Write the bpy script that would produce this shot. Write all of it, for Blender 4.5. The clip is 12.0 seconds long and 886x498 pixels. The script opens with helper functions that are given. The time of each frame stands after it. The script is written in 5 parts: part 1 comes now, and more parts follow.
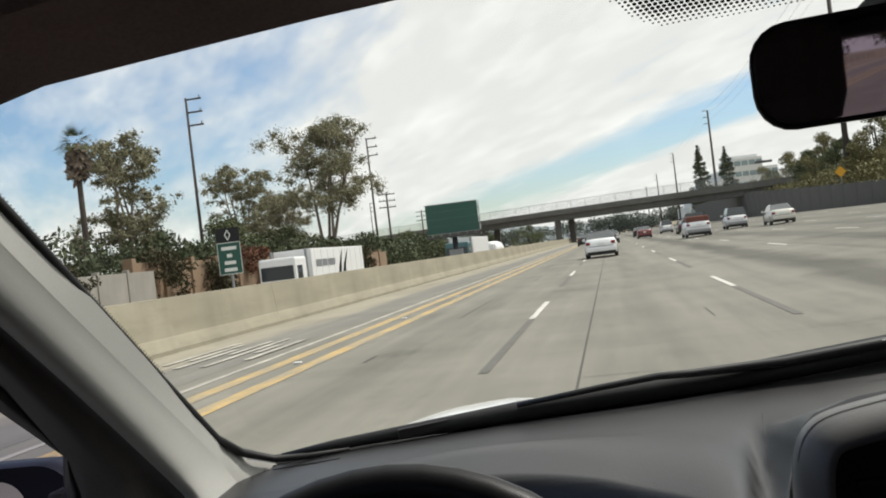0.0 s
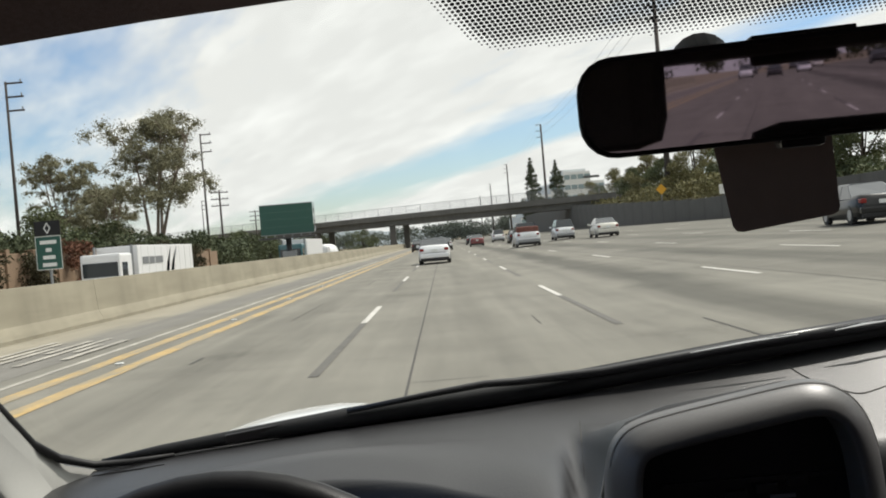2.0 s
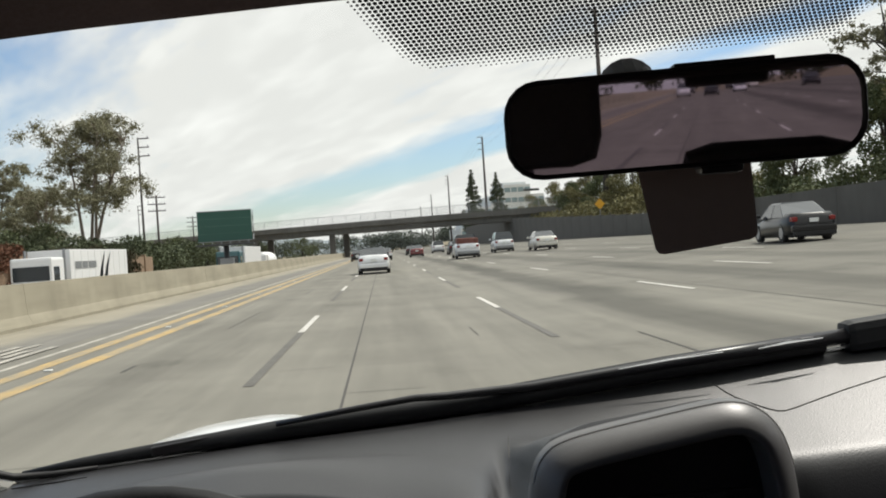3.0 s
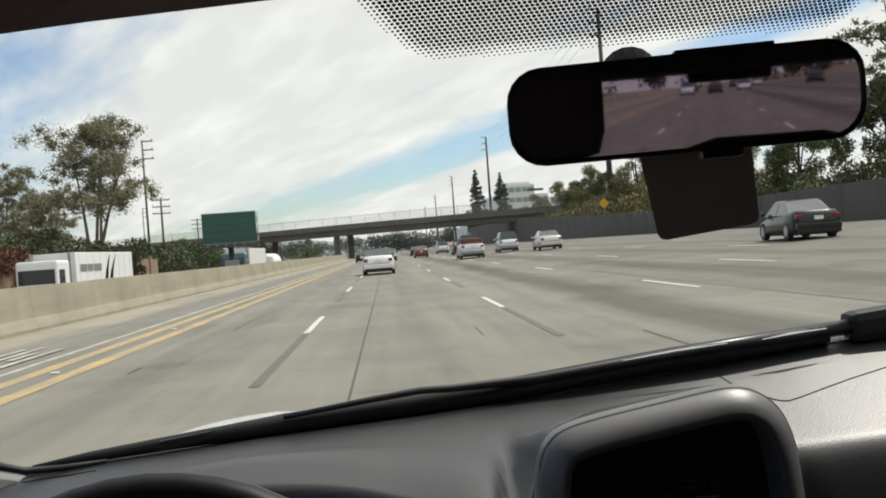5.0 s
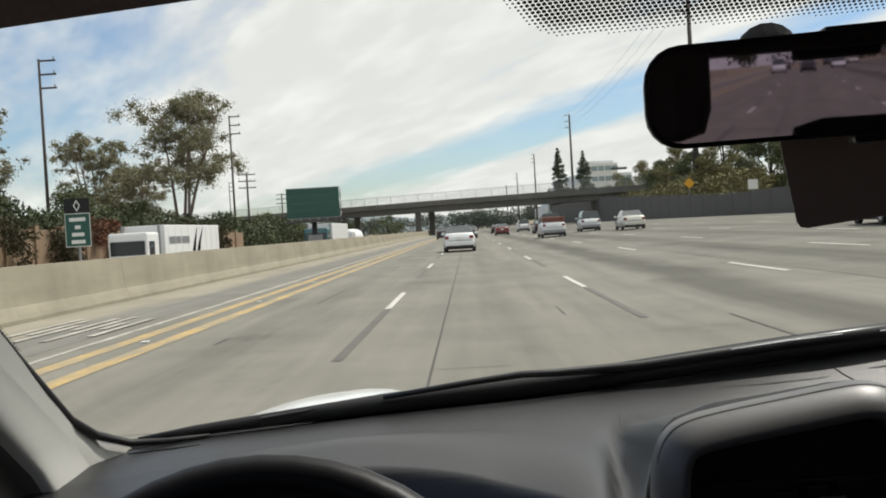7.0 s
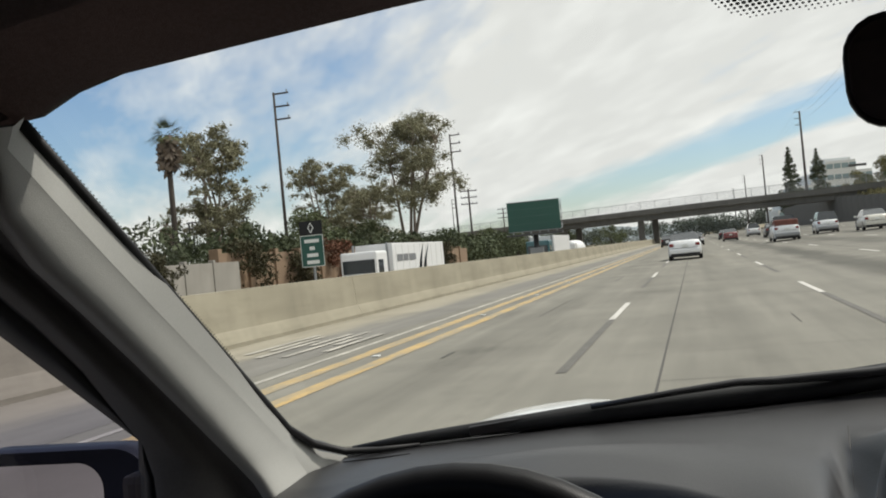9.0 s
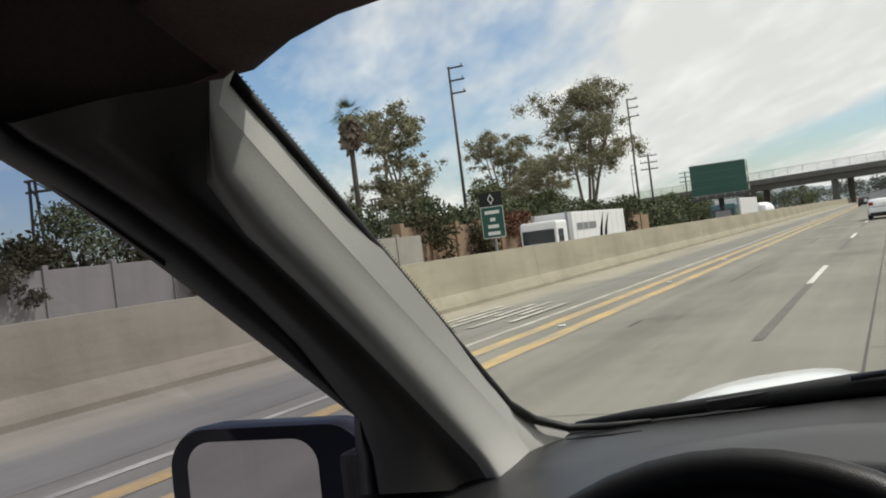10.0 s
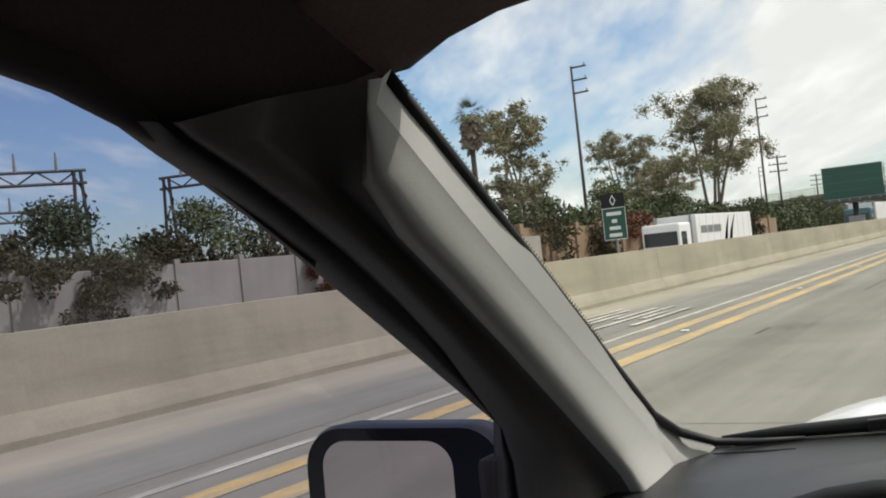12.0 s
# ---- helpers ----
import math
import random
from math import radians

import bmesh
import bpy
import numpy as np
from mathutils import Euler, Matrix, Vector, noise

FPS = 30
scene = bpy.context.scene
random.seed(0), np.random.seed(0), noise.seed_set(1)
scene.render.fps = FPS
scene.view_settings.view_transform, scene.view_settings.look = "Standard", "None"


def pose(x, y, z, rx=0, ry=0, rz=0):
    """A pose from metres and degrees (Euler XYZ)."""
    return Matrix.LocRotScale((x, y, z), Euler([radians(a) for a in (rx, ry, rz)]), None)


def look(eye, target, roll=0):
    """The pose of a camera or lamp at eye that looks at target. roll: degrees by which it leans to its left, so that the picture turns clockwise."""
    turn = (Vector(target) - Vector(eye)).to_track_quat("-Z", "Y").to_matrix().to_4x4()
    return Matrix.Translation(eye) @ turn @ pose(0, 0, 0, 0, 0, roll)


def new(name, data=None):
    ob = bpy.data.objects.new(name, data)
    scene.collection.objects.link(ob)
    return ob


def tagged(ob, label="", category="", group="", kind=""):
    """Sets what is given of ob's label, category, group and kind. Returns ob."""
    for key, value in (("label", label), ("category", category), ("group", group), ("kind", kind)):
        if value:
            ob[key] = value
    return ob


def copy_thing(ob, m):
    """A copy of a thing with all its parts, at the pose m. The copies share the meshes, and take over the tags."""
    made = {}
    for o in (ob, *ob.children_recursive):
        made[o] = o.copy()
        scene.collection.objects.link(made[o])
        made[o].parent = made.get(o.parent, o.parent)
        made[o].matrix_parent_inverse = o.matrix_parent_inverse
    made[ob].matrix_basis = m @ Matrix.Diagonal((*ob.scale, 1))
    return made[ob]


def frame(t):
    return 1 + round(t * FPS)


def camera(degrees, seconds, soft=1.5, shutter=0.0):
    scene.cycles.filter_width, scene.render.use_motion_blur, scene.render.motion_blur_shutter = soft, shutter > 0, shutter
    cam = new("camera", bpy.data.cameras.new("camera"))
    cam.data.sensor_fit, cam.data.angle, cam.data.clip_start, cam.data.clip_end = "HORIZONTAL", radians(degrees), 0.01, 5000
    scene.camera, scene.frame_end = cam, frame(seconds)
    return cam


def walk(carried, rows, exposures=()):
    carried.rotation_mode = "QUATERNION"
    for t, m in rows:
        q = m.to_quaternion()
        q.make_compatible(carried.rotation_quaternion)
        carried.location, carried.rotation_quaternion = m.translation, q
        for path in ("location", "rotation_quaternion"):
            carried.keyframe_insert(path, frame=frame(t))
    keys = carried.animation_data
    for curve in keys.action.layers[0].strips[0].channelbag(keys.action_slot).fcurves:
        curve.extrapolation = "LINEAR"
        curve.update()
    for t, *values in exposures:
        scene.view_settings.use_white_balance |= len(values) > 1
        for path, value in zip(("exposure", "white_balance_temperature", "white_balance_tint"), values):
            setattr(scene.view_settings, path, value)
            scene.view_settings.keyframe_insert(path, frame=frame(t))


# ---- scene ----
cam = camera(48.0, 12.0, soft=1.9)
PATH = [
    (0, 0.034, -0.002, 1.298, 90.19, 6.83, 9.57),
    (0.5, 0.040, 0.021, 1.298, 89.21, 7.17, 7.87),
    (1, 0.030, 0.006, 1.304, 88.98, 5.38, 4.42),
    (1.5, 0.020, -0.013, 1.307, 89.38, 4.12, 1.86),
    (2, 0.035, -0.017, 1.303, 89.44, 4.89, 0.01),
    (2.5, 0.044, -0.021, 1.307, 89.79, 4.87, -2.44),
    (4.5, 0.040, -0.019, 1.304, 89.79, 2.92, -4.20),
    (5, 0.042, -0.029, 1.298, 89.83, 4.22, -3.20),
    (5.5, 0.037, -0.014, 1.305, 89.32, 3.45, -1.85),
    (6, 0.012, -0.011, 1.302, 88.73, 1.90, -0.14),
    (6.5, 0.015, -0.007, 1.306, 88.73, 2.51, 0.85),
    (7, 0.015, -0.007, 1.304, 88.84, 3.31, 1.45),
    (9, 0.037, 0.013, 1.296, 90.51, 5.40, 14.23),
    (9.5, -0.018, 0.070, 1.303, 90.68, 5.87, 21.36),
    (10, -0.037, 0.089, 1.291, 89.94, 7.19, 24.58),
    (10.5, -0.044, 0.078, 1.292, 90.52, 4.82, 25.28),
    (11, -0.070, 0.094, 1.297, 90.14, 4.69, 28.24),
    (11.5, -0.081, 0.084, 1.296, 91.01, 5.73, 30.09),
    (12, -0.069, 0.097, 1.297, 90.73, 6.15, 31.44),
]
walk(cam, [(r[0], pose(*r[1:])) for r in PATH], exposures=[(0, 0.0), (4.5, -0.03), (7, -0.08), (9, -0.14), (10, -0.14), (11.5, -0.06), (12, 0.03)])

# ---- light ----
SUN_EL, SUN_AZ = 58.0, 56.0   # degrees; azimuth clockwise from straight ahead
world = bpy.data.worlds.new("sky")
scene.world = world
world.use_nodes = True


def build_sky():
    nt = world.node_tree
    nt.nodes.clear()
    N, L = nt.nodes.new, nt.links.new
    out, bg = N("ShaderNodeOutputWorld"), N("ShaderNodeBackground")
    sky = N("ShaderNodeTexSky")
    sky.sky_type, sky.sun_disc = "NISHITA", False
    sky.sun_elevation, sky.sun_rotation = radians(SUN_EL), radians(SUN_AZ)
    sky.air_density, sky.dust_density, sky.ozone_density = 1.0, 0.6, 1.5
    co, sep = N("ShaderNodeTexCoord"), N("ShaderNodeSeparateXYZ")
    L(co.outputs["Generated"], sep.inputs[0])
    zc = N("ShaderNodeMath"); zc.operation = "MAXIMUM"; zc.inputs[1].default_value = 0.0
    za = N("ShaderNodeMath"); za.operation = "ADD"; za.inputs[1].default_value = 0.11
    L(sep.outputs[2], zc.inputs[0]); L(zc.outputs[0], za.inputs[0])
    dv = []
    for i in (0, 1):
        d = N("ShaderNodeMath"); d.operation = "DIVIDE"
        L(sep.outputs[i], d.inputs[0]); L(za.outputs[0], d.inputs[1]); dv.append(d)
    com = N("ShaderNodeCombineXYZ")
    L(dv[0].outputs[0], com.inputs[0]); L(dv[1].outputs[0], com.inputs[1])
    turn = N("ShaderNodeMapping"); turn.inputs["Rotation"].default_value = (0, 0, radians(62))
    mp = N("ShaderNodeMapping"); mp.inputs["Scale"].default_value = (0.42, 1.25, 1)
    mp.inputs["Location"].default_value = (5.3, 0.4, 0)
    L(com.outputs[0], turn.inputs[0]); L(turn.outputs[0], mp.inputs[0])
    n1, n2 = N("ShaderNodeTexNoise"), N("ShaderNodeTexNoise")
    n1.inputs["Scale"].default_value, n1.inputs["Detail"].default_value, n1.inputs["Roughness"].default_value, n1.inputs["Distortion"].default_value = 0.62, 9, 0.56, 0.55
    n2.inputs["Scale"].default_value, n2.inputs["Detail"].default_value, n2.inputs["Roughness"].default_value = 3.2, 8, 0.62
    for n in (n1, n2):
        L(mp.outputs[0], n.inputs["Vector"])
    mx = N("ShaderNodeMix"); mx.data_type = "FLOAT"; mx.inputs[0].default_value = 0.30
    L(n1.outputs["Fac"], mx.inputs[2]); L(n2.outputs["Fac"], mx.inputs[3])
    rp = N("ShaderNodeValToRGB")
    rp.color_ramp.elements[0].position, rp.color_ramp.elements[1].position = 0.38, 0.56
    gx = N("ShaderNodeMapRange"); gx.inputs[1].default_value, gx.inputs[2].default_value, gx.inputs[3].default_value, gx.inputs[4].default_value = -0.72, -0.12, -0.15, 0.105
    L(sep.outputs[0], gx.inputs[0])
    cover = N("ShaderNodeMath"); cover.operation = "ADD"
    L(mx.outputs[0], cover.inputs[0]); L(gx.outputs[0], cover.inputs[1])
    # a long clear gap between two sheets of cloud
    low, high = [Vector((math.sin(radians(a)) * math.cos(radians(e)), math.cos(radians(a)) * math.cos(radians(e)), math.sin(radians(e)))) for a, e in ((-6, 2.6), (12, 7.8))]
    gd = N("ShaderNodeVectorMath"); gd.operation = "DOT_PRODUCT"; gd.inputs[1].default_value = low.cross(high).normalized()
    L(co.outputs["Generated"], gd.inputs[0])
    ga = N("ShaderNodeMath"); ga.operation = "ABSOLUTE"; L(gd.outputs["Value"], ga.inputs[0])
    gap = N("ShaderNodeMapRange"); gap.interpolation_type = "SMOOTHSTEP"
    gap.inputs[1].default_value, gap.inputs[2].default_value, gap.inputs[3].default_value, gap.inputs[4].default_value = 0.003, 0.034, -0.235, 0.0
    L(ga.outputs[0], gap.inputs[0])
    cv2 = N("ShaderNodeMath"); cv2.operation = "ADD"
    L(cover.outputs[0], cv2.inputs[0]); L(gap.outputs[0], cv2.inputs[1])
    L(cv2.outputs[0], rp.inputs[0])
    tone = N("ShaderNodeMapRange"); tone.inputs[1].default_value, tone.inputs[2].default_value = 0.45, 0.75
    tone.inputs[3].default_value, tone.inputs[4].default_value = 0.88, 1.06
    L(n2.outputs["Fac"], tone.inputs[0])
    cc = N("ShaderNodeVectorMath"); cc.operation = "SCALE"; cc.inputs[0].default_value = (10.3, 10.25, 10.0)
    # thin cloud glows towards the sun
    sd = N("ShaderNodeVectorMath"); sd.operation = "DOT_PRODUCT"
    sd.inputs[1].default_value = (math.sin(radians(SUN_AZ)) * math.cos(radians(SUN_EL)), math.cos(radians(SUN_AZ)) * math.cos(radians(SUN_EL)), math.sin(radians(SUN_EL)))
    L(co.outputs["Generated"], sd.inputs[0])
    glow = N("ShaderNodeMapRange"); glow.inputs[1].default_value, glow.inputs[2].default_value = 0.80, 1.0
    glow.inputs[3].default_value, glow.inputs[4].default_value = 1.0, 2.4
    L(sd.outputs["Value"], glow.inputs[0])
    gt = N("ShaderNodeMath"); gt.operation = "MULTIPLY"
    L(tone.outputs[0], gt.inputs[0]); L(glow.outputs[0], gt.inputs[1])
    L(gt.outputs[0], cc.inputs["Scale"])
    skyb = N("ShaderNodeVectorMath"); skyb.operation = "MULTIPLY"; skyb.inputs[1].default_value = (1.16, 1.24, 1.34)
    L(sky.outputs[0], skyb.inputs[0])
    mix = N("ShaderNodeMix"); mix.data_type = "RGBA"
    L(rp.outputs[0], mix.inputs[0]); L(skyb.outputs[0], mix.inputs[6]); L(cc.outputs[0], mix.inputs[7])
    L(mix.outputs[2], bg.inputs[0])
    bg.inputs[1].default_value = 0.1
    L(bg.outputs[0], out.inputs[0])


build_sky()
sun = new("sun", bpy.data.lights.new("sun", "SUN"))
sun.data.energy, sun.data.angle, sun.data.color = 3.3, radians(0.6), (1.0, 0.95, 0.87)
_d = Vector((math.sin(radians(SUN_AZ)) * math.cos(radians(SUN_EL)), math.cos(radians(SUN_AZ)) * math.cos(radians(SUN_EL)), math.sin(radians(SUN_EL))))
sun.matrix_world = look(_d * 50, (0, 0, 0))


# ---- materials ----
def mat(name, colour, rough=0.6, metal=0.0, noise_scale=8.0, vary=0.12, fine=90.0, bump=0.0, bump_scale=200.0, spec=0.5, rand=0.0, coat=0.0, stretch=(1, 1, 1), sheen=0.0, coat_rough=0.03):
    m = bpy.data.materials.new(name)
    m.use_nodes = True
    nt = m.node_tree
    N, L = nt.nodes.new, nt.links.new
    b = nt.nodes["Principled BSDF"]
    b.inputs["Roughness"].default_value, b.inputs["Metallic"].default_value = rough, metal
    b.inputs["Specular IOR Level"].default_value = spec
    b.inputs["Coat Weight"].default_value = coat
    b.inputs["Coat Roughness"].default_value = coat_rough
    b.inputs["Sheen Weight"].default_value, b.inputs["Sheen Roughness"].default_value = sheen, 0.35
    co = N("ShaderNodeTexCoord")
    mp = N("ShaderNodeMapping"); mp.inputs["Scale"].default_value = stretch
    L(co.outputs["Object"], mp.inputs[0])
    a, f = N("ShaderNodeTexNoise"), N("ShaderNodeTexNoise")
    a.inputs["Scale"].default_value, a.inputs["Detail"].default_value = noise_scale, 6
    f.inputs["Scale"].default_value, f.inputs["Detail"].default_value = fine, 4
    for n in (a, f):
        L(mp.outputs[0], n.inputs["Vector"])
    add = N("ShaderNodeMath"); add.operation = "ADD"
    L(a.outputs["Fac"], add.inputs[0]); L(f.outputs["Fac"], add.inputs[1])
    last = add
    if rand:
        oi = N("ShaderNodeObjectInfo")
        ma = N("ShaderNodeMath"); ma.operation = "MULTIPLY_ADD"; ma.inputs[1].default_value = rand * 2; 
        L(oi.outputs["Random"], ma.inputs[0]); L(add.outputs[0], ma.inputs[2])
        last = N("ShaderNodeMath"); last.operation = "SUBTRACT"; last.inputs[1].default_value = rand
        L(ma.outputs[0], last.inputs[0])
    mr = N("ShaderNodeMapRange"); mr.clamp = False
    mr.inputs[1].default_value, mr.inputs[2].default_value = 0.6, 1.4
    mr.inputs[3].default_value, mr.inputs[4].default_value = 1 - vary, 1 + vary
    L(last.outputs[0], mr.inputs[0])
    sc = N("ShaderNodeVectorMath"); sc.operation = "SCALE"; sc.inputs[0].default_value = colour
    L(mr.outputs[0], sc.inputs["Scale"])
    L(sc.outputs[0], b.inputs["Base Color"])
    if bump:
        g = N("ShaderNodeTexNoise"); g.inputs["Scale"].default_value, g.inputs["Detail"].default_value = bump_scale, 3
        L(mp.outputs[0], g.inputs["Vector"])
        bp = N("ShaderNodeBump"); bp.inputs["Strength"].default_value, bp.inputs["Distance"].default_value = bump, 0.002
        L(g.outputs["Fac"], bp.inputs["Height"]); L(bp.outputs[0], b.inputs["Normal"])
    return m


def stained_concrete(name, colour, oil=False, streaks=False, beside=None, along=False):
    """Worn concrete: cloudy tone, fine grit, long wear along y, and where asked the oil drip bands of the lanes or rain streaks."""
    m = mat(name, colour, rough=0.85, spec=0.25)
    nt = m.node_tree
    N, L = nt.nodes.new, nt.links.new
    b = nt.nodes["Principled BSDF"]
    co = N("ShaderNodeTexCoord")

    def noisy(scale, stretch, detail=7, rough=0.6):
        mp = N("ShaderNodeMapping"); mp.inputs["Scale"].default_value = stretch
        L(co.outputs["Object"], mp.inputs[0])
        n = N("ShaderNodeTexNoise"); n.inputs["Scale"].default_value, n.inputs["Detail"].default_value, n.inputs["Roughness"].default_value = scale, detail, rough
        L(mp.outputs[0], n.inputs["Vector"])
        return n.outputs["Fac"]

    def ranged(v, a, c, lo, hi):
        r = N("ShaderNodeMapRange"); r.inputs[1].default_value, r.inputs[2].default_value, r.inputs[3].default_value, r.inputs[4].default_value = a, c, lo, hi
        L(v, r.inputs[0]); return r.outputs[0]

    def times(p, q):
        k = N("ShaderNodeMath"); k.operation = "MULTIPLY"; L(p, k.inputs[0]); L(q, k.inputs[1]); return k.outputs[0]
    tone = times(ranged(noisy(0.35, (1, 1, 1)), 0.3, 0.7, 0.86, 1.12), ranged(noisy(40, (1, 1, 1), 3), 0.3, 0.7, 0.93, 1.07))
    if oil:
        tone = times(tone, ranged(noisy(0.9, (1, 0.06, 1), 6, 0.65), 0.32, 0.68, 0.84, 1.10))
        tone = times(tone, ranged(noisy(0.55, (1, 0.5, 1), 5, 0.7), 0.56, 0.76, 1.0, 0.70))
        sep = N("ShaderNodeSeparateXYZ"); L(co.outputs["Object"], sep.inputs[0])
        # the outer lanes are of an older, darker pour
        tone = times(tone, ranged(sep.outputs[0], 5.6, 6.6, 1.0, 0.84))
        wob = ranged(noisy(0.1, (0.2, 1, 1), 3), 0.3, 0.7, -0.35, 0.35)
        for centre, half, dark in ((4.35, 0.85, 0.55), (8.0, 0.9, 0.72), (11.6, 0.9, 0.74), (15.2, 0.9, 0.78), (0.45, 0.45, 0.9), (-2.9, 0.5, 0.9)):
            s = N("ShaderNodeMath"); s.operation = "ADD"; L(sep.outputs[0], s.inputs[0]); L(wob, s.inputs[1])
            s2 = N("ShaderNodeMath"); s2.operation = "SUBTRACT"; L(s.outputs[0], s2.inputs[0]); s2.inputs[1].default_value = centre
            ab = N("ShaderNodeMath"); ab.operation = "ABSOLUTE"; L(s2.outputs[0], ab.inputs[0])
            tone = times(tone, ranged(ab.outputs[0], half * 0.35, half, dark, 1.0))
    if streaks:
        tone = times(tone, ranged(noisy(1.3, (1, 1, 0.15), 6, 0.7), 0.35, 0.7, 0.90, 1.05))
        tone = times(tone, ranged(noisy(0.8, (0.3, 0.3, 4), 6, 0.7), 0.55, 0.75, 1.0, 0.86))
    if along:
        tone = times(tone, ranged(noisy(2.4, (1, 0.035, 1), 6, 0.65), 0.3, 0.7, 0.88, 1.10))
        tone = times(tone, ranged(noisy(1.1, (1, 0.10, 1), 5, 0.7), 0.55, 0.75, 1.0, 0.80))
    sc = N("ShaderNodeVectorMath"); sc.operation = "SCALE"; sc.inputs[0].default_value = colour
    if beside:
        # worn grey asphalt beside the edge line, drifted over with sand towards the barrier
        other, x0, soft_w = beside
        sx = N("ShaderNodeSeparateXYZ"); L(co.outputs["Object"], sx.inputs[0])
        ad = N("ShaderNodeMath"); ad.operation = "ADD"
        L(sx.outputs[0], ad.inputs[0]); L(ranged(noisy(0.7, (1, 0.12, 1), 6, 0.65), 0.3, 0.7, -0.45, 0.45), ad.inputs[1])
        cm = N("ShaderNodeMix"); cm.data_type = "RGBA"
        L(ranged(ad.outputs[0], x0 - soft_w, x0 + soft_w, 0.0, 1.0), cm.inputs[0])
        cm.inputs[6].default_value, cm.inputs[7].default_value = (*colour, 1), (*other, 1)
        L(cm.outputs[2], sc.inputs[0])
    L(tone, sc.inputs["Scale"]); L(sc.outputs[0], b.inputs["Base Color"])
    bp = N("ShaderNodeBump"); bp.inputs["Strength"].default_value, bp.inputs["Distance"].default_value = 0.35, 0.01
    L(noisy(30, (1, 1, 1), 5), bp.inputs["Height"]); L(bp.outputs[0], b.inputs["Normal"])
    return m


def worn_paint(name, paint, under, low, high):
    """Road paint rubbed through to the concrete in patches drawn out along the road."""
    m = mat(name, paint, 0.75, noise_scale=3, vary=0.25, fine=25)
    nt = m.node_tree
    N, L = nt.nodes.new, nt.links.new
    b = nt.nodes["Principled BSDF"]
    old = b.inputs["Base Color"].links[0].from_socket
    co, mp, n = N("ShaderNodeTexCoord"), N("ShaderNodeMapping"), N("ShaderNodeTexNoise")
    mp.inputs["Scale"].default_value = (1, 0.16, 1)
    n.inputs["Scale"].default_value, n.inputs["Detail"].default_value, n.inputs["Roughness"].default_value = 5.0, 8, 0.72
    L(co.outputs["Object"], mp.inputs[0]); L(mp.outputs[0], n.inputs["Vector"])
    r = N("ShaderNodeMapRange"); r.inputs[1].default_value, r.inputs[2].default_value = low, high
    L(n.outputs["Fac"], r.inputs[0])
    mx = N("ShaderNodeMix"); mx.data_type = "RGBA"; mx.inputs[6].default_value = (*under, 1)
    L(r.outputs[0], mx.inputs[0]); L(old, mx.inputs[7]); L(mx.outputs[2], b.inputs["Base Color"])
    return m


def glassy(name, tint, mirror_share=0.06, rough=0.02):
    m = bpy.data.materials.new(name)
    m.use_nodes = True
    nt = m.node_tree
    nt.nodes.clear()
    N, L = nt.nodes.new, nt.links.new
    o, mx, tr, gl = N("ShaderNodeOutputMaterial"), N("ShaderNodeMixShader"), N("ShaderNodeBsdfTransparent"), N("ShaderNodeBsdfGlossy")
    tr.inputs[0].default_value = (*tint, 1)
    gl.inputs["Roughness"].default_value = rough
    mx.inputs[0].default_value = mirror_share
    L(tr.outputs[0], mx.inputs[1]); L(gl.outputs[0], mx.inputs[2]); L(mx.outputs[0], o.inputs[0])
    return m


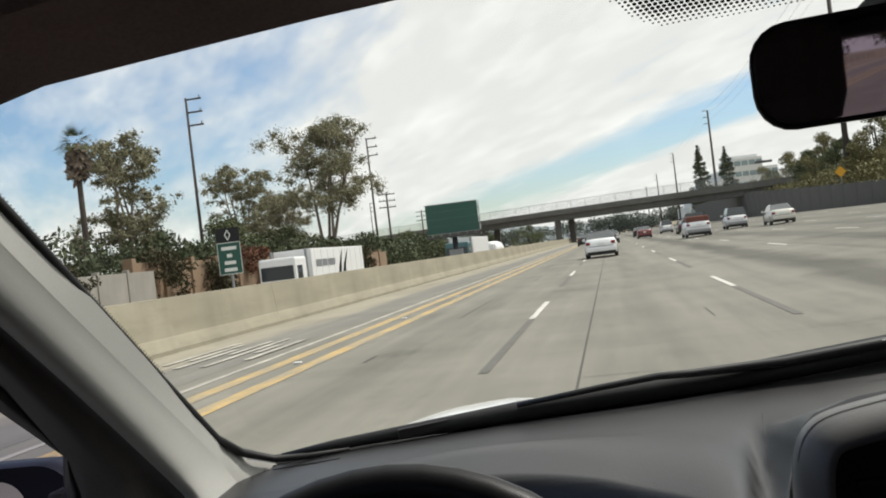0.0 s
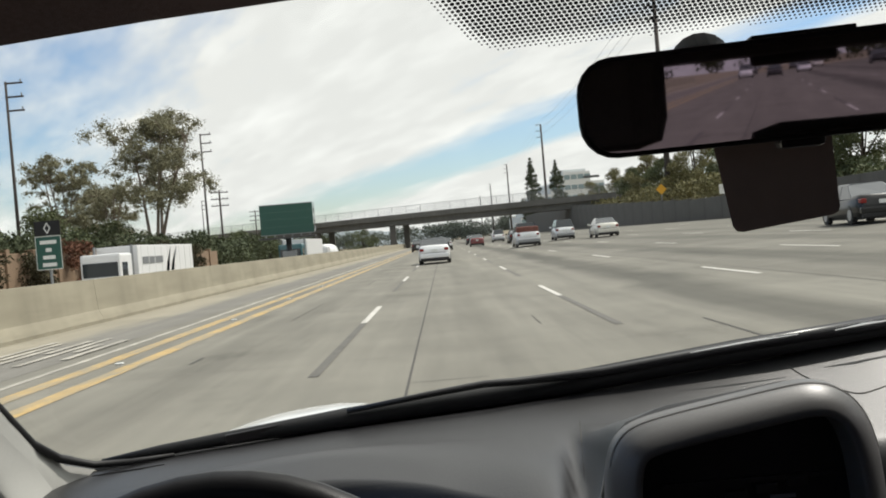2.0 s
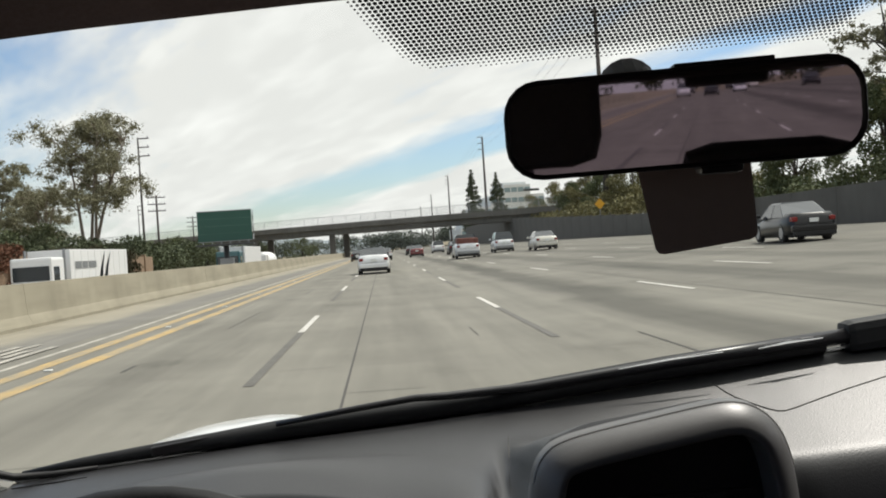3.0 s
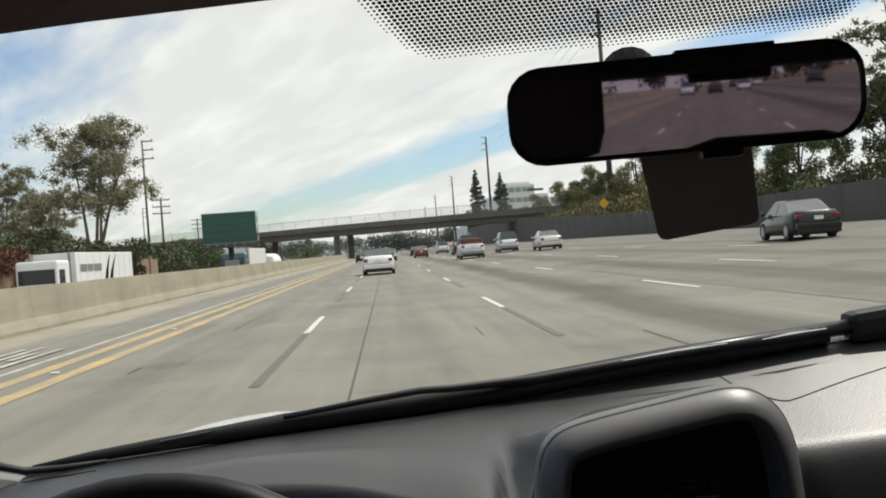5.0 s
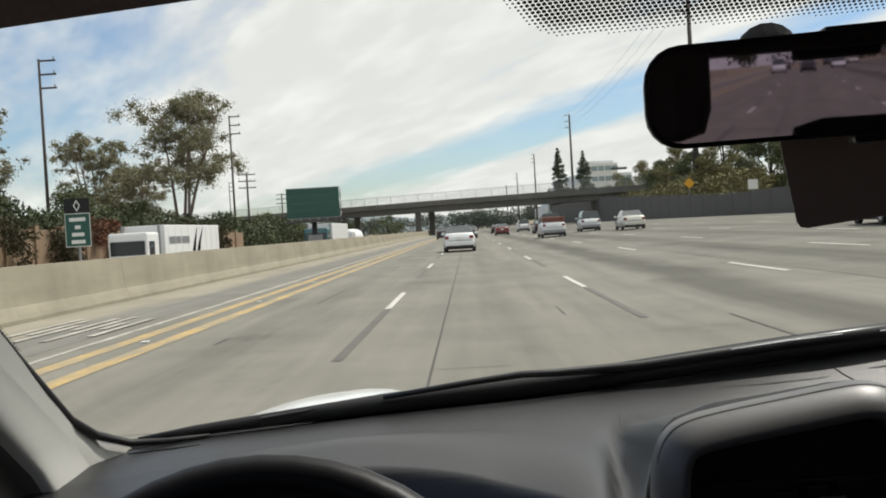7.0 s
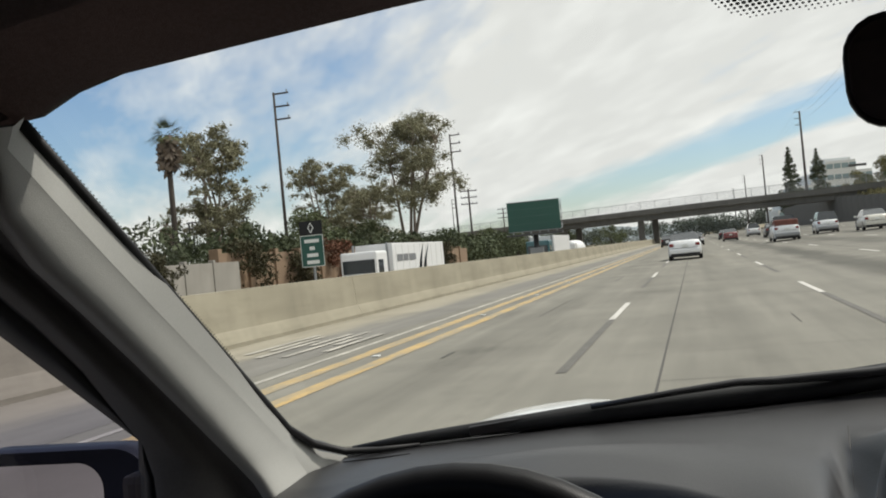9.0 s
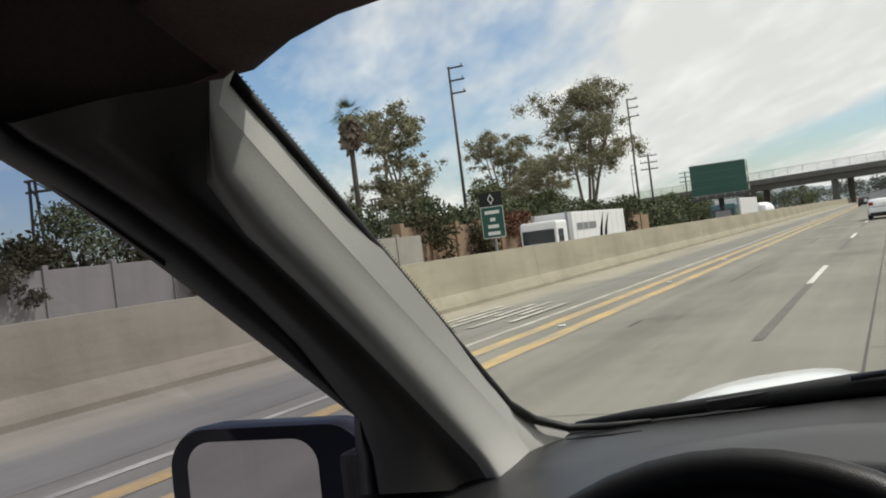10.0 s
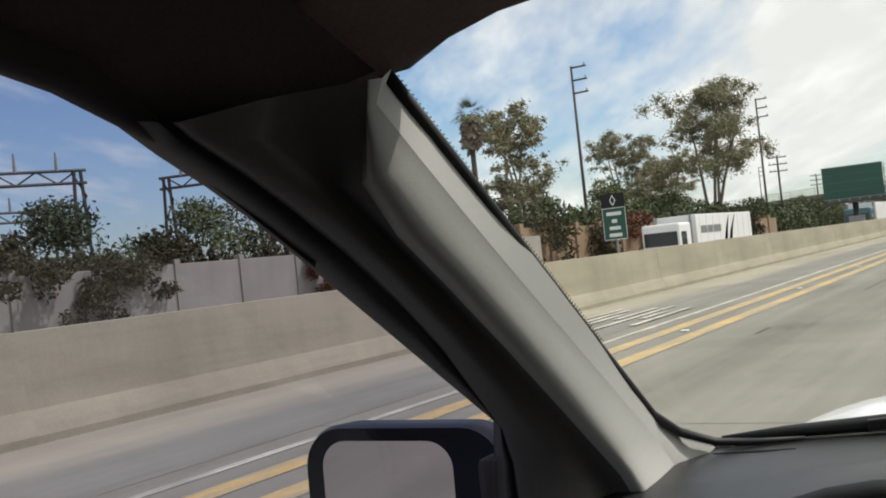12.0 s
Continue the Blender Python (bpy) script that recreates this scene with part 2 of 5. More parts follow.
M = dict(
    road=stained_concrete("road_concrete", (0.207, 0.197, 0.168), oil=True, along=True),
    barrier=stained_concrete("barrier_concrete", (0.335, 0.305, 0.235), streaks=True, along=True),
    shoulder=stained_concrete("shoulder_concrete", (0.30, 0.275, 0.22), beside=((0.195, 0.186, 0.167), -6.85, 0.30), along=True),
    bridge=stained_concrete("bridge_concrete", (0.15, 0.142, 0.127), streaks=True),
    greywall=stained_concrete("panel_concrete", (0.31, 0.29, 0.26), streaks=True),
    brownwall=stained_concrete("brown_block", (0.27, 0.19, 0.13), streaks=True),
    darkwall=stained_concrete("dark_wall_concrete", (0.112, 0.105, 0.094), streaks=True),
    # leaf for far trees, paled and greyed in colour to give haze
    leaf_far=mat("haze_paled_leaf", (0.13, 0.15, 0.125), 0.9, vary=0.3, noise_scale=0.1, fine=1, spec=0.1),
    dirt=mat("dry_ground", (0.25, 0.21, 0.14), 0.95, noise_scale=0.4, vary=0.3, fine=3),
    yellow=worn_paint("worn_yellow_paint", (0.47, 0.32, 0.125), (0.27, 0.24, 0.175), 0.38, 0.60),
    white=worn_paint("worn_white_paint", (0.56, 0.54, 0.50), (0.30, 0.285, 0.25), 0.30, 0.50),
    faded=worn_paint("faded_white_paint", (0.50, 0.47, 0.41), (0.26, 0.245, 0.215), 0.40, 0.60),
    tar=mat("old_tar", (0.11, 0.104, 0.092), 0.8, noise_scale=2, vary=0.3, fine=20),
    seam_fill=mat("slab_joint_filler", (0.17, 0.161, 0.142), 0.8, noise_scale=2, vary=0.3, fine=20),
    crack=mat("joint_filler", (0.07, 0.066, 0.06), 0.85, vary=0.25),
    headliner=mat("dark_headliner_cloth", (0.125, 0.102, 0.096), 0.95, vary=0.2, fine=300, bump=0.3, bump_scale=900, spec=0.1),
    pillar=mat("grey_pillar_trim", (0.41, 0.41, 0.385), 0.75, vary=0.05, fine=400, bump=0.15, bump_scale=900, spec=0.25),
    # the pillar trim again, darkened for the side turned from the light
    flank=mat("shaded_pillar_trim", (0.115, 0.110, 0.105), 0.85, vary=0.12, fine=400, bump=0.15, bump_scale=900, spec=0.2),
    doortrim=mat("dark_door_trim", (0.055, 0.044, 0.042), 0.7, vary=0.15, spec=0.25),
    rubber=mat("black_rubber", (0.016, 0.016, 0.017), 0.55, vary=0.2, spec=0.3),
    dash=mat("grained_dash_plastic", (0.009, 0.009, 0.010), 0.42, vary=0.12, noise_scale=5, fine=500, bump=0.16, bump_scale=500, spec=0.75),
    fascia=mat("black_fascia_plastic", (0.010, 0.009, 0.010), 0.6, vary=0.12, noise_scale=5, fine=500, bump=0.2, bump_scale=700, spec=0.25),
    console=mat("satin_console_plastic", (0.12, 0.119, 0.118), 0.42, vary=0.08, noise_scale=5, fine=500, bump=0.06, bump_scale=700, spec=0.8),
    seam=mat("seam_line_grey", (0.30, 0.30, 0.29), 0.4, vary=0.05),
    blackgloss=mat("black_display", (0.013, 0.012, 0.014), 0.3, vary=0.2),
    leather=mat("black_wheel_leather", (0.008, 0.008, 0.009), 0.40, vary=0.15, bump=0.12, bump_scale=900, spec=0.25),
    blackplastic=mat("black_plastic", (0.016, 0.014, 0.015), 0.35, vary=0.15),
    mirrorshell=mat("dark_blue_black_shell", (0.012, 0.013, 0.022), 0.35, vary=0.1, spec=0.08),
    mirror=mat("silvered_mirror", (0.70, 0.655, 0.69), 0.02, 1.0, vary=0.01),
    card=mat("taupe_card", (0.32, 0.25, 0.225), 0.7, vary=0.05, spec=0.2),
    # bright metal only for the strips that imitate sun glints
    glint=mat("glint_metal", (0.7, 0.7, 0.7), 0.22, 1.0, vary=0.05),
    whitepaint=mat("white_car_paint", (0.78, 0.79, 0.80), 0.25, vary=0.02, coat=0.6),
    greenpaint=mat("sign_green", (0.018, 0.085, 0.065), 0.5, vary=0.08, noise_scale=1.2),
    steel=mat("galvanised_steel", (0.30, 0.31, 0.32), 0.5, 0.6, vary=0.15),
    darksteel=mat("dark_steel", (0.06, 0.062, 0.065), 0.55, 0.3, vary=0.2),
    polewood=mat("pole_brown", (0.065, 0.055, 0.05), 0.85, vary=0.2),
    bark=mat("pale_bark", (0.22, 0.18, 0.145), 0.9, vary=0.3, noise_scale=3),
    darkbark=mat("dark_bark", (0.06, 0.048, 0.04), 0.9, vary=0.3),
    leaf_euc=mat("eucalyptus_leaf", (0.235, 0.225, 0.145), 0.7, vary=0.35, noise_scale=0.5, fine=3, spec=0.2),
    leaf_green=mat("green_leaf", (0.105, 0.122, 0.058), 0.7, vary=0.35, noise_scale=0.5, fine=3, spec=0.2),
    leaf_dark=mat("dark_leaf", (0.07, 0.085, 0.045), 0.75, vary=0.35, noise_scale=0.5, fine=3, spec=0.2),
    leaf_olive=mat("olive_leaf", (0.165, 0.152, 0.068), 0.7, vary=0.4, noise_scale=0.4, fine=3, spec=0.2),
    vine=mat("dry_vine_leaf", (0.060, 0.055, 0.030), 0.8, vary=0.45, noise_scale=0.8, fine=4, spec=0.2),
    redvine=mat("rusty_vine_leaf", (0.14, 0.065, 0.040), 0.8, vary=0.4, noise_scale=0.8, fine=4, spec=0.2),
    trailer=mat("white_trailer_panel", (0.80, 0.80, 0.80), 0.4, vary=0.04),
    blue=mat("pale_blue_paint", (0.16, 0.42, 0.58), 0.45, vary=0.05),
    teal=mat("teal_truck_paint", (0.04, 0.13, 0.15), 0.35, vary=0.06, coat=0.5),
    tyre=mat("tyre_rubber", (0.02, 0.02, 0.02), 0.8, vary=0.2),
    rim=mat("wheel_alloy", (0.45, 0.45, 0.46), 0.35, 0.8, vary=0.1),
    carglass=mat("dark_car_glass", (0.035, 0.042, 0.048), 0.06, vary=0.1, spec=0.6, coat=0.25),
    redlens=mat("red_lamp_lens", (0.22, 0.012, 0.01), 0.25, vary=0.1),
    darkcar=mat("charcoal_car_paint", (0.009, 0.009, 0.010), 0.28, vary=0.06, spec=0.35, coat=0.2),
    beigecar=mat("pale_beige_car_paint", (0.66, 0.64, 0.57), 0.28, vary=0.03, coat=0.5),
    redcar=mat("dark_red_car_paint", (0.16, 0.02, 0.02), 0.28, vary=0.05, coat=0.5),
    load=mat("brown_load", (0.17, 0.065, 0.05), 0.85, vary=0.3, noise_scale=3),
    office=mat("pale_office_cladding", (0.62, 0.64, 0.64), 0.6, vary=0.06, noise_scale=0.1),
    officeglass=mat("office_glass", (0.20, 0.27, 0.29), 0.12, vary=0.12, noise_scale=0.1, fine=0.6, spec=0.7),
    frit=mat("black_frit_dots", (0.008, 0.006, 0.008), 0.6, vary=0.1),
    glass=glassy("windscreen_glass", (0.93, 0.95, 0.93), 0.035),
    rearglass=glassy("tinted_rear_glass", (0.30, 0.26, 0.31), 0.04),
    tintglass=glassy("dark_tinted_glass", (0.30, 0.29, 0.31), 0.04),
    sideglass=glassy("side_window_glass", (0.58, 0.585, 0.68), 0.04),
    iconwhite=mat("faint_grey_marking", (0.16, 0.16, 0.18), 0.5, vary=0.1),
    signwhite=mat("sign_white", (0.75, 0.76, 0.74), 0.5, vary=0.03),
    yellowsign=mat("sign_amber", (0.70, 0.36, 0.02), 0.5, vary=0.05),
    # distance haze is mixed into the base colour
    hill=mat("haze_tinted_hill", (0.30, 0.34, 0.36), 1.0, vary=0.06, noise_scale=0.01, fine=0.05),
)


# ---- mesh helpers ----
def part(name, bm, material, parent=None, label="", smooth=False):
    me = bpy.data.meshes.new(name)
    bm.to_mesh(me)
    bm.free()
    me.materials.append(M[material])
    if smooth:
        for p in me.polygons:
            p.use_smooth = True
    ob = new(name, me)
    if parent is not None:
        ob.parent = parent
    return tagged(ob, label)


def from_arrays(name, verts, faces, material, parent=None, label="", smooth=False):
    me = bpy.data.meshes.new(name)
    me.from_pydata([tuple(v) for v in verts], [], [tuple(f) for f in faces])
    me.materials.append(M[material])
    if smooth:
        for p in me.polygons:
            p.use_smooth = True
    me.update()
    ob = new(name, me)
    if parent is not None:
        ob.parent = parent
    return tagged(ob, label)


def thing(name, label, category, group="", kind="", at=None):
    ob = new(name)
    if at is not None:
        ob.matrix_world = at
    return tagged(ob, label, category, group, kind)


def box(bm, lo, hi, bevel=0.0, m=None):
    r = bmesh.ops.create_cube(bm, size=1.0)
    vs = r["verts"]
    c = [(a + b) / 2 for a, b in zip(lo, hi)]
    s = [b - a for a, b in zip(lo, hi)]
    for v in vs:
        v.co = Vector((v.co.x * s[0] + c[0], v.co.y * s[1] + c[1], v.co.z * s[2] + c[2]))
    if bevel:
        es = list({e for v in vs for e in v.link_edges})
        r = bmesh.ops.bevel(bm, geom=es, offset=bevel, segments=2, affect="EDGES", profile=0.6)
        vs = list({v for v in vs if v.is_valid} | set(r["verts"]))
    if m is not None:
        bmesh.ops.transform(bm, matrix=m, verts=[v for v in vs if v.is_valid])
    return bm


def boxed(lo, hi, bevel=0.0, m=None):
    return box(bmesh.new(), lo, hi, bevel, m)


def tube(bm, pts, radii, seg=10, cap=True):
    pts = [Vector(p) for p in pts]
    rings = []
    for i, p in enumerate(pts):
        d = (pts[min(i + 1, len(pts) - 1)] - pts[max(i - 1, 0)]).normalized()
        side = d.cross(Vector((0, 0, 1)))
        if side.length < 0.05:
            side = d.cross(Vector((1, 0, 0)))
        side.normalize()
        up = side.cross(d)
        r = radii[i] if hasattr(radii, "__len__") else radii
        rings.append([bm.verts.new(p + (side * math.cos(a) + up * math.sin(a)) * r) for a in [2 * math.pi * k / seg for k in range(seg)]])
    for a, b in zip(rings, rings[1:]):
        for k in range(seg):
            bm.faces.new((a[k], a[(k + 1) % seg], b[(k + 1) % seg], b[k]))
    if cap:
        bm.faces.new(rings[0][::-1])
        bm.faces.new(rings[-1])
    return bm


def loft(bm, rows, closed=False, cap=False):
    vs = [[bm.verts.new(p) for p in r] for r in rows]
    n = len(vs[0])
    for a, b in zip(vs, vs[1:]):
        for k in range(n if closed else n - 1):
            bm.faces.new((a[k], a[(k + 1) % n], b[(k + 1) % n], b[k]))
    if cap:
        bm.faces.new(vs[0][::-1])
        bm.faces.new(vs[-1])
    return bm


def prism(bm, outline, depth):
    """A flat outline of (x, z) pushed back along y by depth."""
    f = [bm.verts.new((x, 0, z)) for x, z in outline]
    b = [bm.verts.new((x, depth, z)) for x, z in outline]
    bm.faces.new(f)
    bm.faces.new(b[::-1])
    n = len(f)
    for i in range(n):
        bm.faces.new((f[i], b[i], b[(i + 1) % n], f[(i + 1) % n]))
    bmesh.ops.recalc_face_normals(bm, faces=bm.faces)
    return bm


def rounded(w, h, r, n=5):
    """The outline of a rounded rectangle round the origin."""
    out = []
    for cx, cz, a0 in ((w / 2 - r, h / 2 - r, 0), (-w / 2 + r, h / 2 - r, 90), (-w / 2 + r, -h / 2 + r, 180), (w / 2 - r, -h / 2 + r, 270)):
        for k in range(n + 1):
            a = radians(a0 + 90 * k / n)
            out.append((cx + r * math.cos(a), cz + r * math.sin(a)))
    return out


# ---- the ground and the freeway ----
def bank(x):
    """The roadway's height: it is banked up towards the outer side of the bend; the other roadway lies lower."""
    if x < -9.3:
        return max(-1.4, (x + 9.3) * 1.2)
    return 0.045 * min(max(x - 2.3, 0), 22.2)


def strip(x0, x1, y0, y1, lift, name, material, parent, step=4.0, label=""):
    n = max(1, int((x1 - x0) / 3))
    xs = [x0 + (x1 - x0) * i / n for i in range(n + 1)]
    xs = sorted(set(xs + [k for k in (2.3, 24.5) if x0 < k < x1]))
    bm = bmesh.new()
    loft(bm, [[(x, y0, bank(x) + lift) for x in xs], [(x, y1, bank(x) + lift) for x in xs]])
    bmesh.ops.recalc_face_normals(bm, faces=bm.faces)
    return part(name, bm, material, parent, label)


def build_ground():
    xs = [-2500, -400, -60, -30, -10.6, -9.3, 2.3, 24.5, 28, 34, 60, 400, 2500]
    zs = [-1.6, -1.6, -1.6, -1.45, -1.45, -0.05, -0.05, 0.95, 0.95, 3.2, 4.0, 4.0, 4.0]
    bm = bmesh.new()
    loft(bm, [[(x, y, z) for x, z in zip(xs, zs)] for y in (-1500, -200, 0, 200, 900, 4000)])
    bmesh.ops.recalc_face_normals(bm, faces=bm.faces)
    tagged(part("ground", bm, "dirt"), "dry sandy earth verge with sparse weeds", "ground", kind="structure")
    road = strip(-5.75, 24.5, -220, 700, 0.0, "road", "road", None)
    tagged(road, "grey worn concrete freeway with oil stains", "road", kind="structure")
    sh = strip(-8.35, -5.60, -220, 700, 0.003, "shoulder", "shoulder", None)
    tagged(sh, "inner shoulder of grey asphalt drifted over with sand", "shoulder", kind="structure")
    op = strip(-23.6, -10.8, -220, 700, 0.03, "opposite_road", "road", None)
    tagged(op, "lower opposite roadway of grey concrete", "road", kind="structure")
    return road


road = build_ground()


def build_markings():
    for x, w, mt, nm in ((-5.22, 0.11, "faded", "edge_line"), (-4.72, 0.25, "yellow", "yellow_line"), (-4.14, 0.25, "yellow", "yellow_line")):
        strip(x - w / 2, x + w / 2, -150, 420, 0.005, nm, mt, road)
    strip(-0.41, -0.385, -60, 70, 0.004, "joint", "crack", road)
    strip(6.25, 6.27, -60, 70, 0.004, "joint", "crack", road)
    me = {}
    for x, phase in ((-1.42, 16.8), (2.24, 19.6), (5.9, 18.6), (9.56, 24.0), (13.22, 17.0), (16.9, 21.0), (20.5, 15.0)):
        for k in range(-6, 14):
            y = phase + 16.8 * k
            for nm, mt, w, y0, y1 in (("lane_dash", "white", 0.11, y, y + 4.2), ("tar_strip", "tar", 0.115, y - 6.6, y - 0.1)):
                if nm == "tar_strip" and (x > 3 or k > 5):
                    continue
                sl = 0.045 if x > 2.3 else 0.0
                if (nm, sl) not in me:
                    bm = bmesh.new()
                    h, l = w / 2, y1 - y0
                    loft(bm, [[(-h, 0, -h * sl), (h, 0, h * sl)], [(-h, l, -h * sl), (h, l, h * sl)]])
                    bmesh.ops.recalc_face_normals(bm, faces=bm.faces)
                    o = part(nm, bm, mt, road)
                    me[nm, sl] = o.data
                else:
                    o = new(nm, me[nm, sl])
                    o.parent = road
                o.location = (x, y0, bank(x) + 0.006)
    for x, y0, y1, w in ((-2.98, 19, 24, 0.03), (-2.6, 33, 37, 0.035), (1.3, 14, 15.5, 0.02), (-3.3, 12.5, 13.2, 0.05), (3.2, 10, 12.5, 0.03)):
        strip(x, x + w, y0, y1, 0.0045, "crack", "crack", road)
    for x, y, l in ((-0.39, 9.2, 0.75), (1.0, 27, 1.2)):
        strip(x, x + l, y, y + 0.014, 0.0045, "crack", "crack", road)
    # raised reflectors along the yellow lines
    bm0 = None
    for k in range(30):
        if bm0 is None:
            o = part("road_reflector", boxed((-0.05, -0.05, 0), (0.05, 0.05, 0.018), 0.006), "signwhite", road)
            bm0 = o.data
        else:
            o = new("road_reflector", bm0)
            o.parent = road
        o.location = (-4.43, 6 + 7.3 * k, 0.004)
    # faded letters of an old marking on the shoulder side
    for k in range(7):
        strip(-7.3 + 0.26 * k, -7.16 + 0.26 * k, 15.0 + 0.9 * math.sin(2.7 * k), 17.6 + 0.8 * math.sin(1.9 * k + 1), 0.017, "faded_marking", "faded", road)
    # transverse joints between slabs
    for k in range(24):
        y = -30 + 4.6 * k
        strip(-5.6, 24.0, y, y + 0.012, 0.003, "slab_joint", "seam_fill", road)


def build_barrier():
    top = thing("barrier", "weathered sandy concrete median barrier beside the shoulder", "barrier", kind="structure")
    prof = [(-8.28, 0.0), (-8.28, 0.08), (-8.40, 0.32), (-8.47, 1.06), (-8.75, 1.06), (-8.82, 0.32), (-8.94, 0.08), (-8.94, -1.5)]
    bm = bmesh.new()
    L = 6.0
    loft(bm, [[(x, 0, z) for x, z in prof], [(x, L - 0.002, z) for x, z in prof]], closed=True, cap=True)
    bmesh.ops.recalc_face_normals(bm, faces=bm.faces)
    first = part("barrier_segment", bm, "barrier", top)
    rng = random.Random(4)
    first.location = (0, -120, 0)
    for k in range(1, 105):
        o = new("barrier_segment", first.data)
        o.parent = top
        o.location = (rng.uniform(-0.004, 0.004), -120 + L * k, rng.uniform(-0.004, 0.004))


def leaves(rng, n, clumps, size, squash=0.8, airy=False):
    """Many small leaf sprays: quads scattered in clumps (x, y, z, radius)."""
    c = np.array(clumps)
    w = c[:, 3] ** 2
    c = c[rng.choice(len(c), n, p=w / w.sum())]

    def unit():
        v = rng.normal(size=(n, 3))
        return v / np.linalg.norm(v, axis=1)[:, None]
    reach = np.clip(np.abs(rng.normal(0.35, 0.40, n)), 0, 1.15) if airy else rng.uniform(0.2, 1.0, n) ** 0.6 * rng.uniform(0.9, 1.12, n)
    p = c[:, :3] + unit() * (c[:, 3] * reach)[:, None] * np.array([1, 1, squash])
    a = unit()
    b = np.cross(a, unit())
    b = b / np.linalg.norm(b, axis=1)[:, None]
    s = (size * rng.uniform(0.6, 1.4, n))[:, None]
    V = np.stack([p - a * s, p - b * s * 0.45, p + a * s, p + b * s * 0.45], 1).reshape(-1, 3)
    return V.tolist(), np.arange(4 * n).reshape(-1, 4).tolist()


def tree(kind, h, w, seed, label, leafmat, barkmat="bark", n=2200, size=0.22, group="", trunk_share=0.4, category="tree"):
    rng = np.random.default_rng(seed)
    t = thing("tree", label, category, group)
    bm = bmesh.new()
    clumps = []
    if kind == "euc":
        for s in range(4):
            bx, by = rng.uniform(-0.10, 0.10, 2) * w
            lean = rng.uniform(-0.27, 0.27, 2) * w
            pts = [(bx + lean[0] * u ** 1.5, by + lean[1] * u ** 1.5, h * 0.9 * u) for u in np.linspace(0, 1, 7)]
            tube(bm, pts, [0.02 * h * (1 - 0.85 * u) * 0.7 for u in np.linspace(0, 1, 7)], 7)
            for k in range(11):
                u = rng.uniform(0.44, 1.0)
                p = np.array([bx + lean[0] * u ** 1.5, by + lean[1] * u ** 1.5, h * 0.9 * u])
                a = rng.uniform(0, 6.28)
                reach = w * rng.uniform(0.10, 0.34) * (1.2 - 1.9 * abs(u - 0.66))
                q = p + np.array([math.cos(a) * reach, math.sin(a) * reach, h * rng.uniform(0.0, 0.13)])
                tube(bm, [p, (p + q) / 2 + [0, 0, h * 0.02], q], [0.0045 * h, 0.003 * h, 0.001 * h], 5)
                for c in range(4):
                    o = rng.normal(size=3) * w * np.array([0.06, 0.06, 0.03])
                    clumps.append((*(q + o), w * rng.uniform(0.045, 0.10)))
    elif kind == "round":
        tube(bm, [(0, 0, 0), (0.02 * w, 0, h * 0.3), (0, 0.03 * w, h * 0.75)], [0.03 * h, 0.022 * h, 0.006 * h], 8)
        for k in range(34):
            a, u = rng.uniform(0, 6.28), rng.uniform(0, 1)
            z = h * (trunk_share + (0.95 - trunk_share) * u)
            rr = w * 0.5 * math.sqrt(max(0.05, 1 - (2 * u - 0.85) ** 2)) * rng.uniform(0.35, 0.95)
            p = np.array([math.cos(a) * rr, math.sin(a) * rr, z])
            clumps.append((*p, w * rng.uniform(0.09, 0.17)))
            if k % 3 == 0:
                tube(bm, [(0, 0, h * 0.3), tuple(p * 0.6 + [0, 0, h * 0.12]), tuple(p)], [0.010 * h, 0.007 * h, 0.002 * h], 5)
    elif kind == "cone":
        tube(bm, [(0, 0, 0), (0, 0, h * 0.95)], [0.018 * h, 0.003 * h], 7)
        for k in range(150):
            u = rng.uniform(0, 1) ** 1.2
            z = h * (0.08 + 0.9 * u)
            rr = w * 0.5 * (1 - u) ** 0.75 * rng.uniform(0.2, 0.95)
            a = rng.uniform(0, 6.28)
            clumps.append((math.cos(a) * rr, math.sin(a) * rr, z, w * (0.045 + 0.10 * (1 - u)) * rng.uniform(0.7, 1.2)))
            if k % 8 == 0:
                tube(bm, [(0, 0, z * 0.96), (math.cos(a) * rr, math.sin(a) * rr, z)], [0.006 * h, 0.001 * h], 4)
    part("trunk", bm, barkmat, t, smooth=True)
    V, F = leaves(rng, n, clumps, size, 0.72 if kind == "euc" else 0.8, kind == "euc")
    from_arrays("crown", V, F, leafmat, t)
    return t


def palm(h, seed):
    rng = np.random.default_rng(seed)
    t = thing("palm_tree", "tall thin fan palm with a shaggy brown skirt", "palm tree", "palms")
    part("trunk", tube(bmesh.new(), [(0, 0, 0), (0.15, 0, h * 0.5), (0.1, 0.1, h * 0.93)], [0.28, 0.2, 0.17], 9), "darkbark", t, smooth=True)
    V, F = leaves(rng, 500, [(0.1, 0.1, h * 0.83, 0.8)], 0.28, 1.6)
    from_arrays("dry_skirt", V, F, "bark", t)
    V, F = [], []
    for k in range(46):
        a, e = rng.uniform(0, 6.28), rng.uniform(-0.5, 1.3)
        L = rng.uniform(1.2, 1.9)
        d = np.array([math.cos(a) * math.cos(e), math.sin(a) * math.cos(e), math.sin(e)])
        sd = np.array([-math.sin(a), math.cos(a), 0])
        o = np.array([0.1, 0.1, h * 0.93])
        for j in range(9):
            f = (j - 4) / 4
            tip = o + d * L * (1 - 0.25 * f * f) + sd * f * 0.6 + np.array([0, 0, -0.25 * abs(f) - 0.2])
            b = o + d * L * 0.45 + sd * f * 0.1
            i = len(V)
            V += [b - sd * 0.03, b + sd * 0.03, tip]
            F.append((i, i + 1, i + 2))
    from_arrays("crown", V, F, "leaf_green", t)
    return t


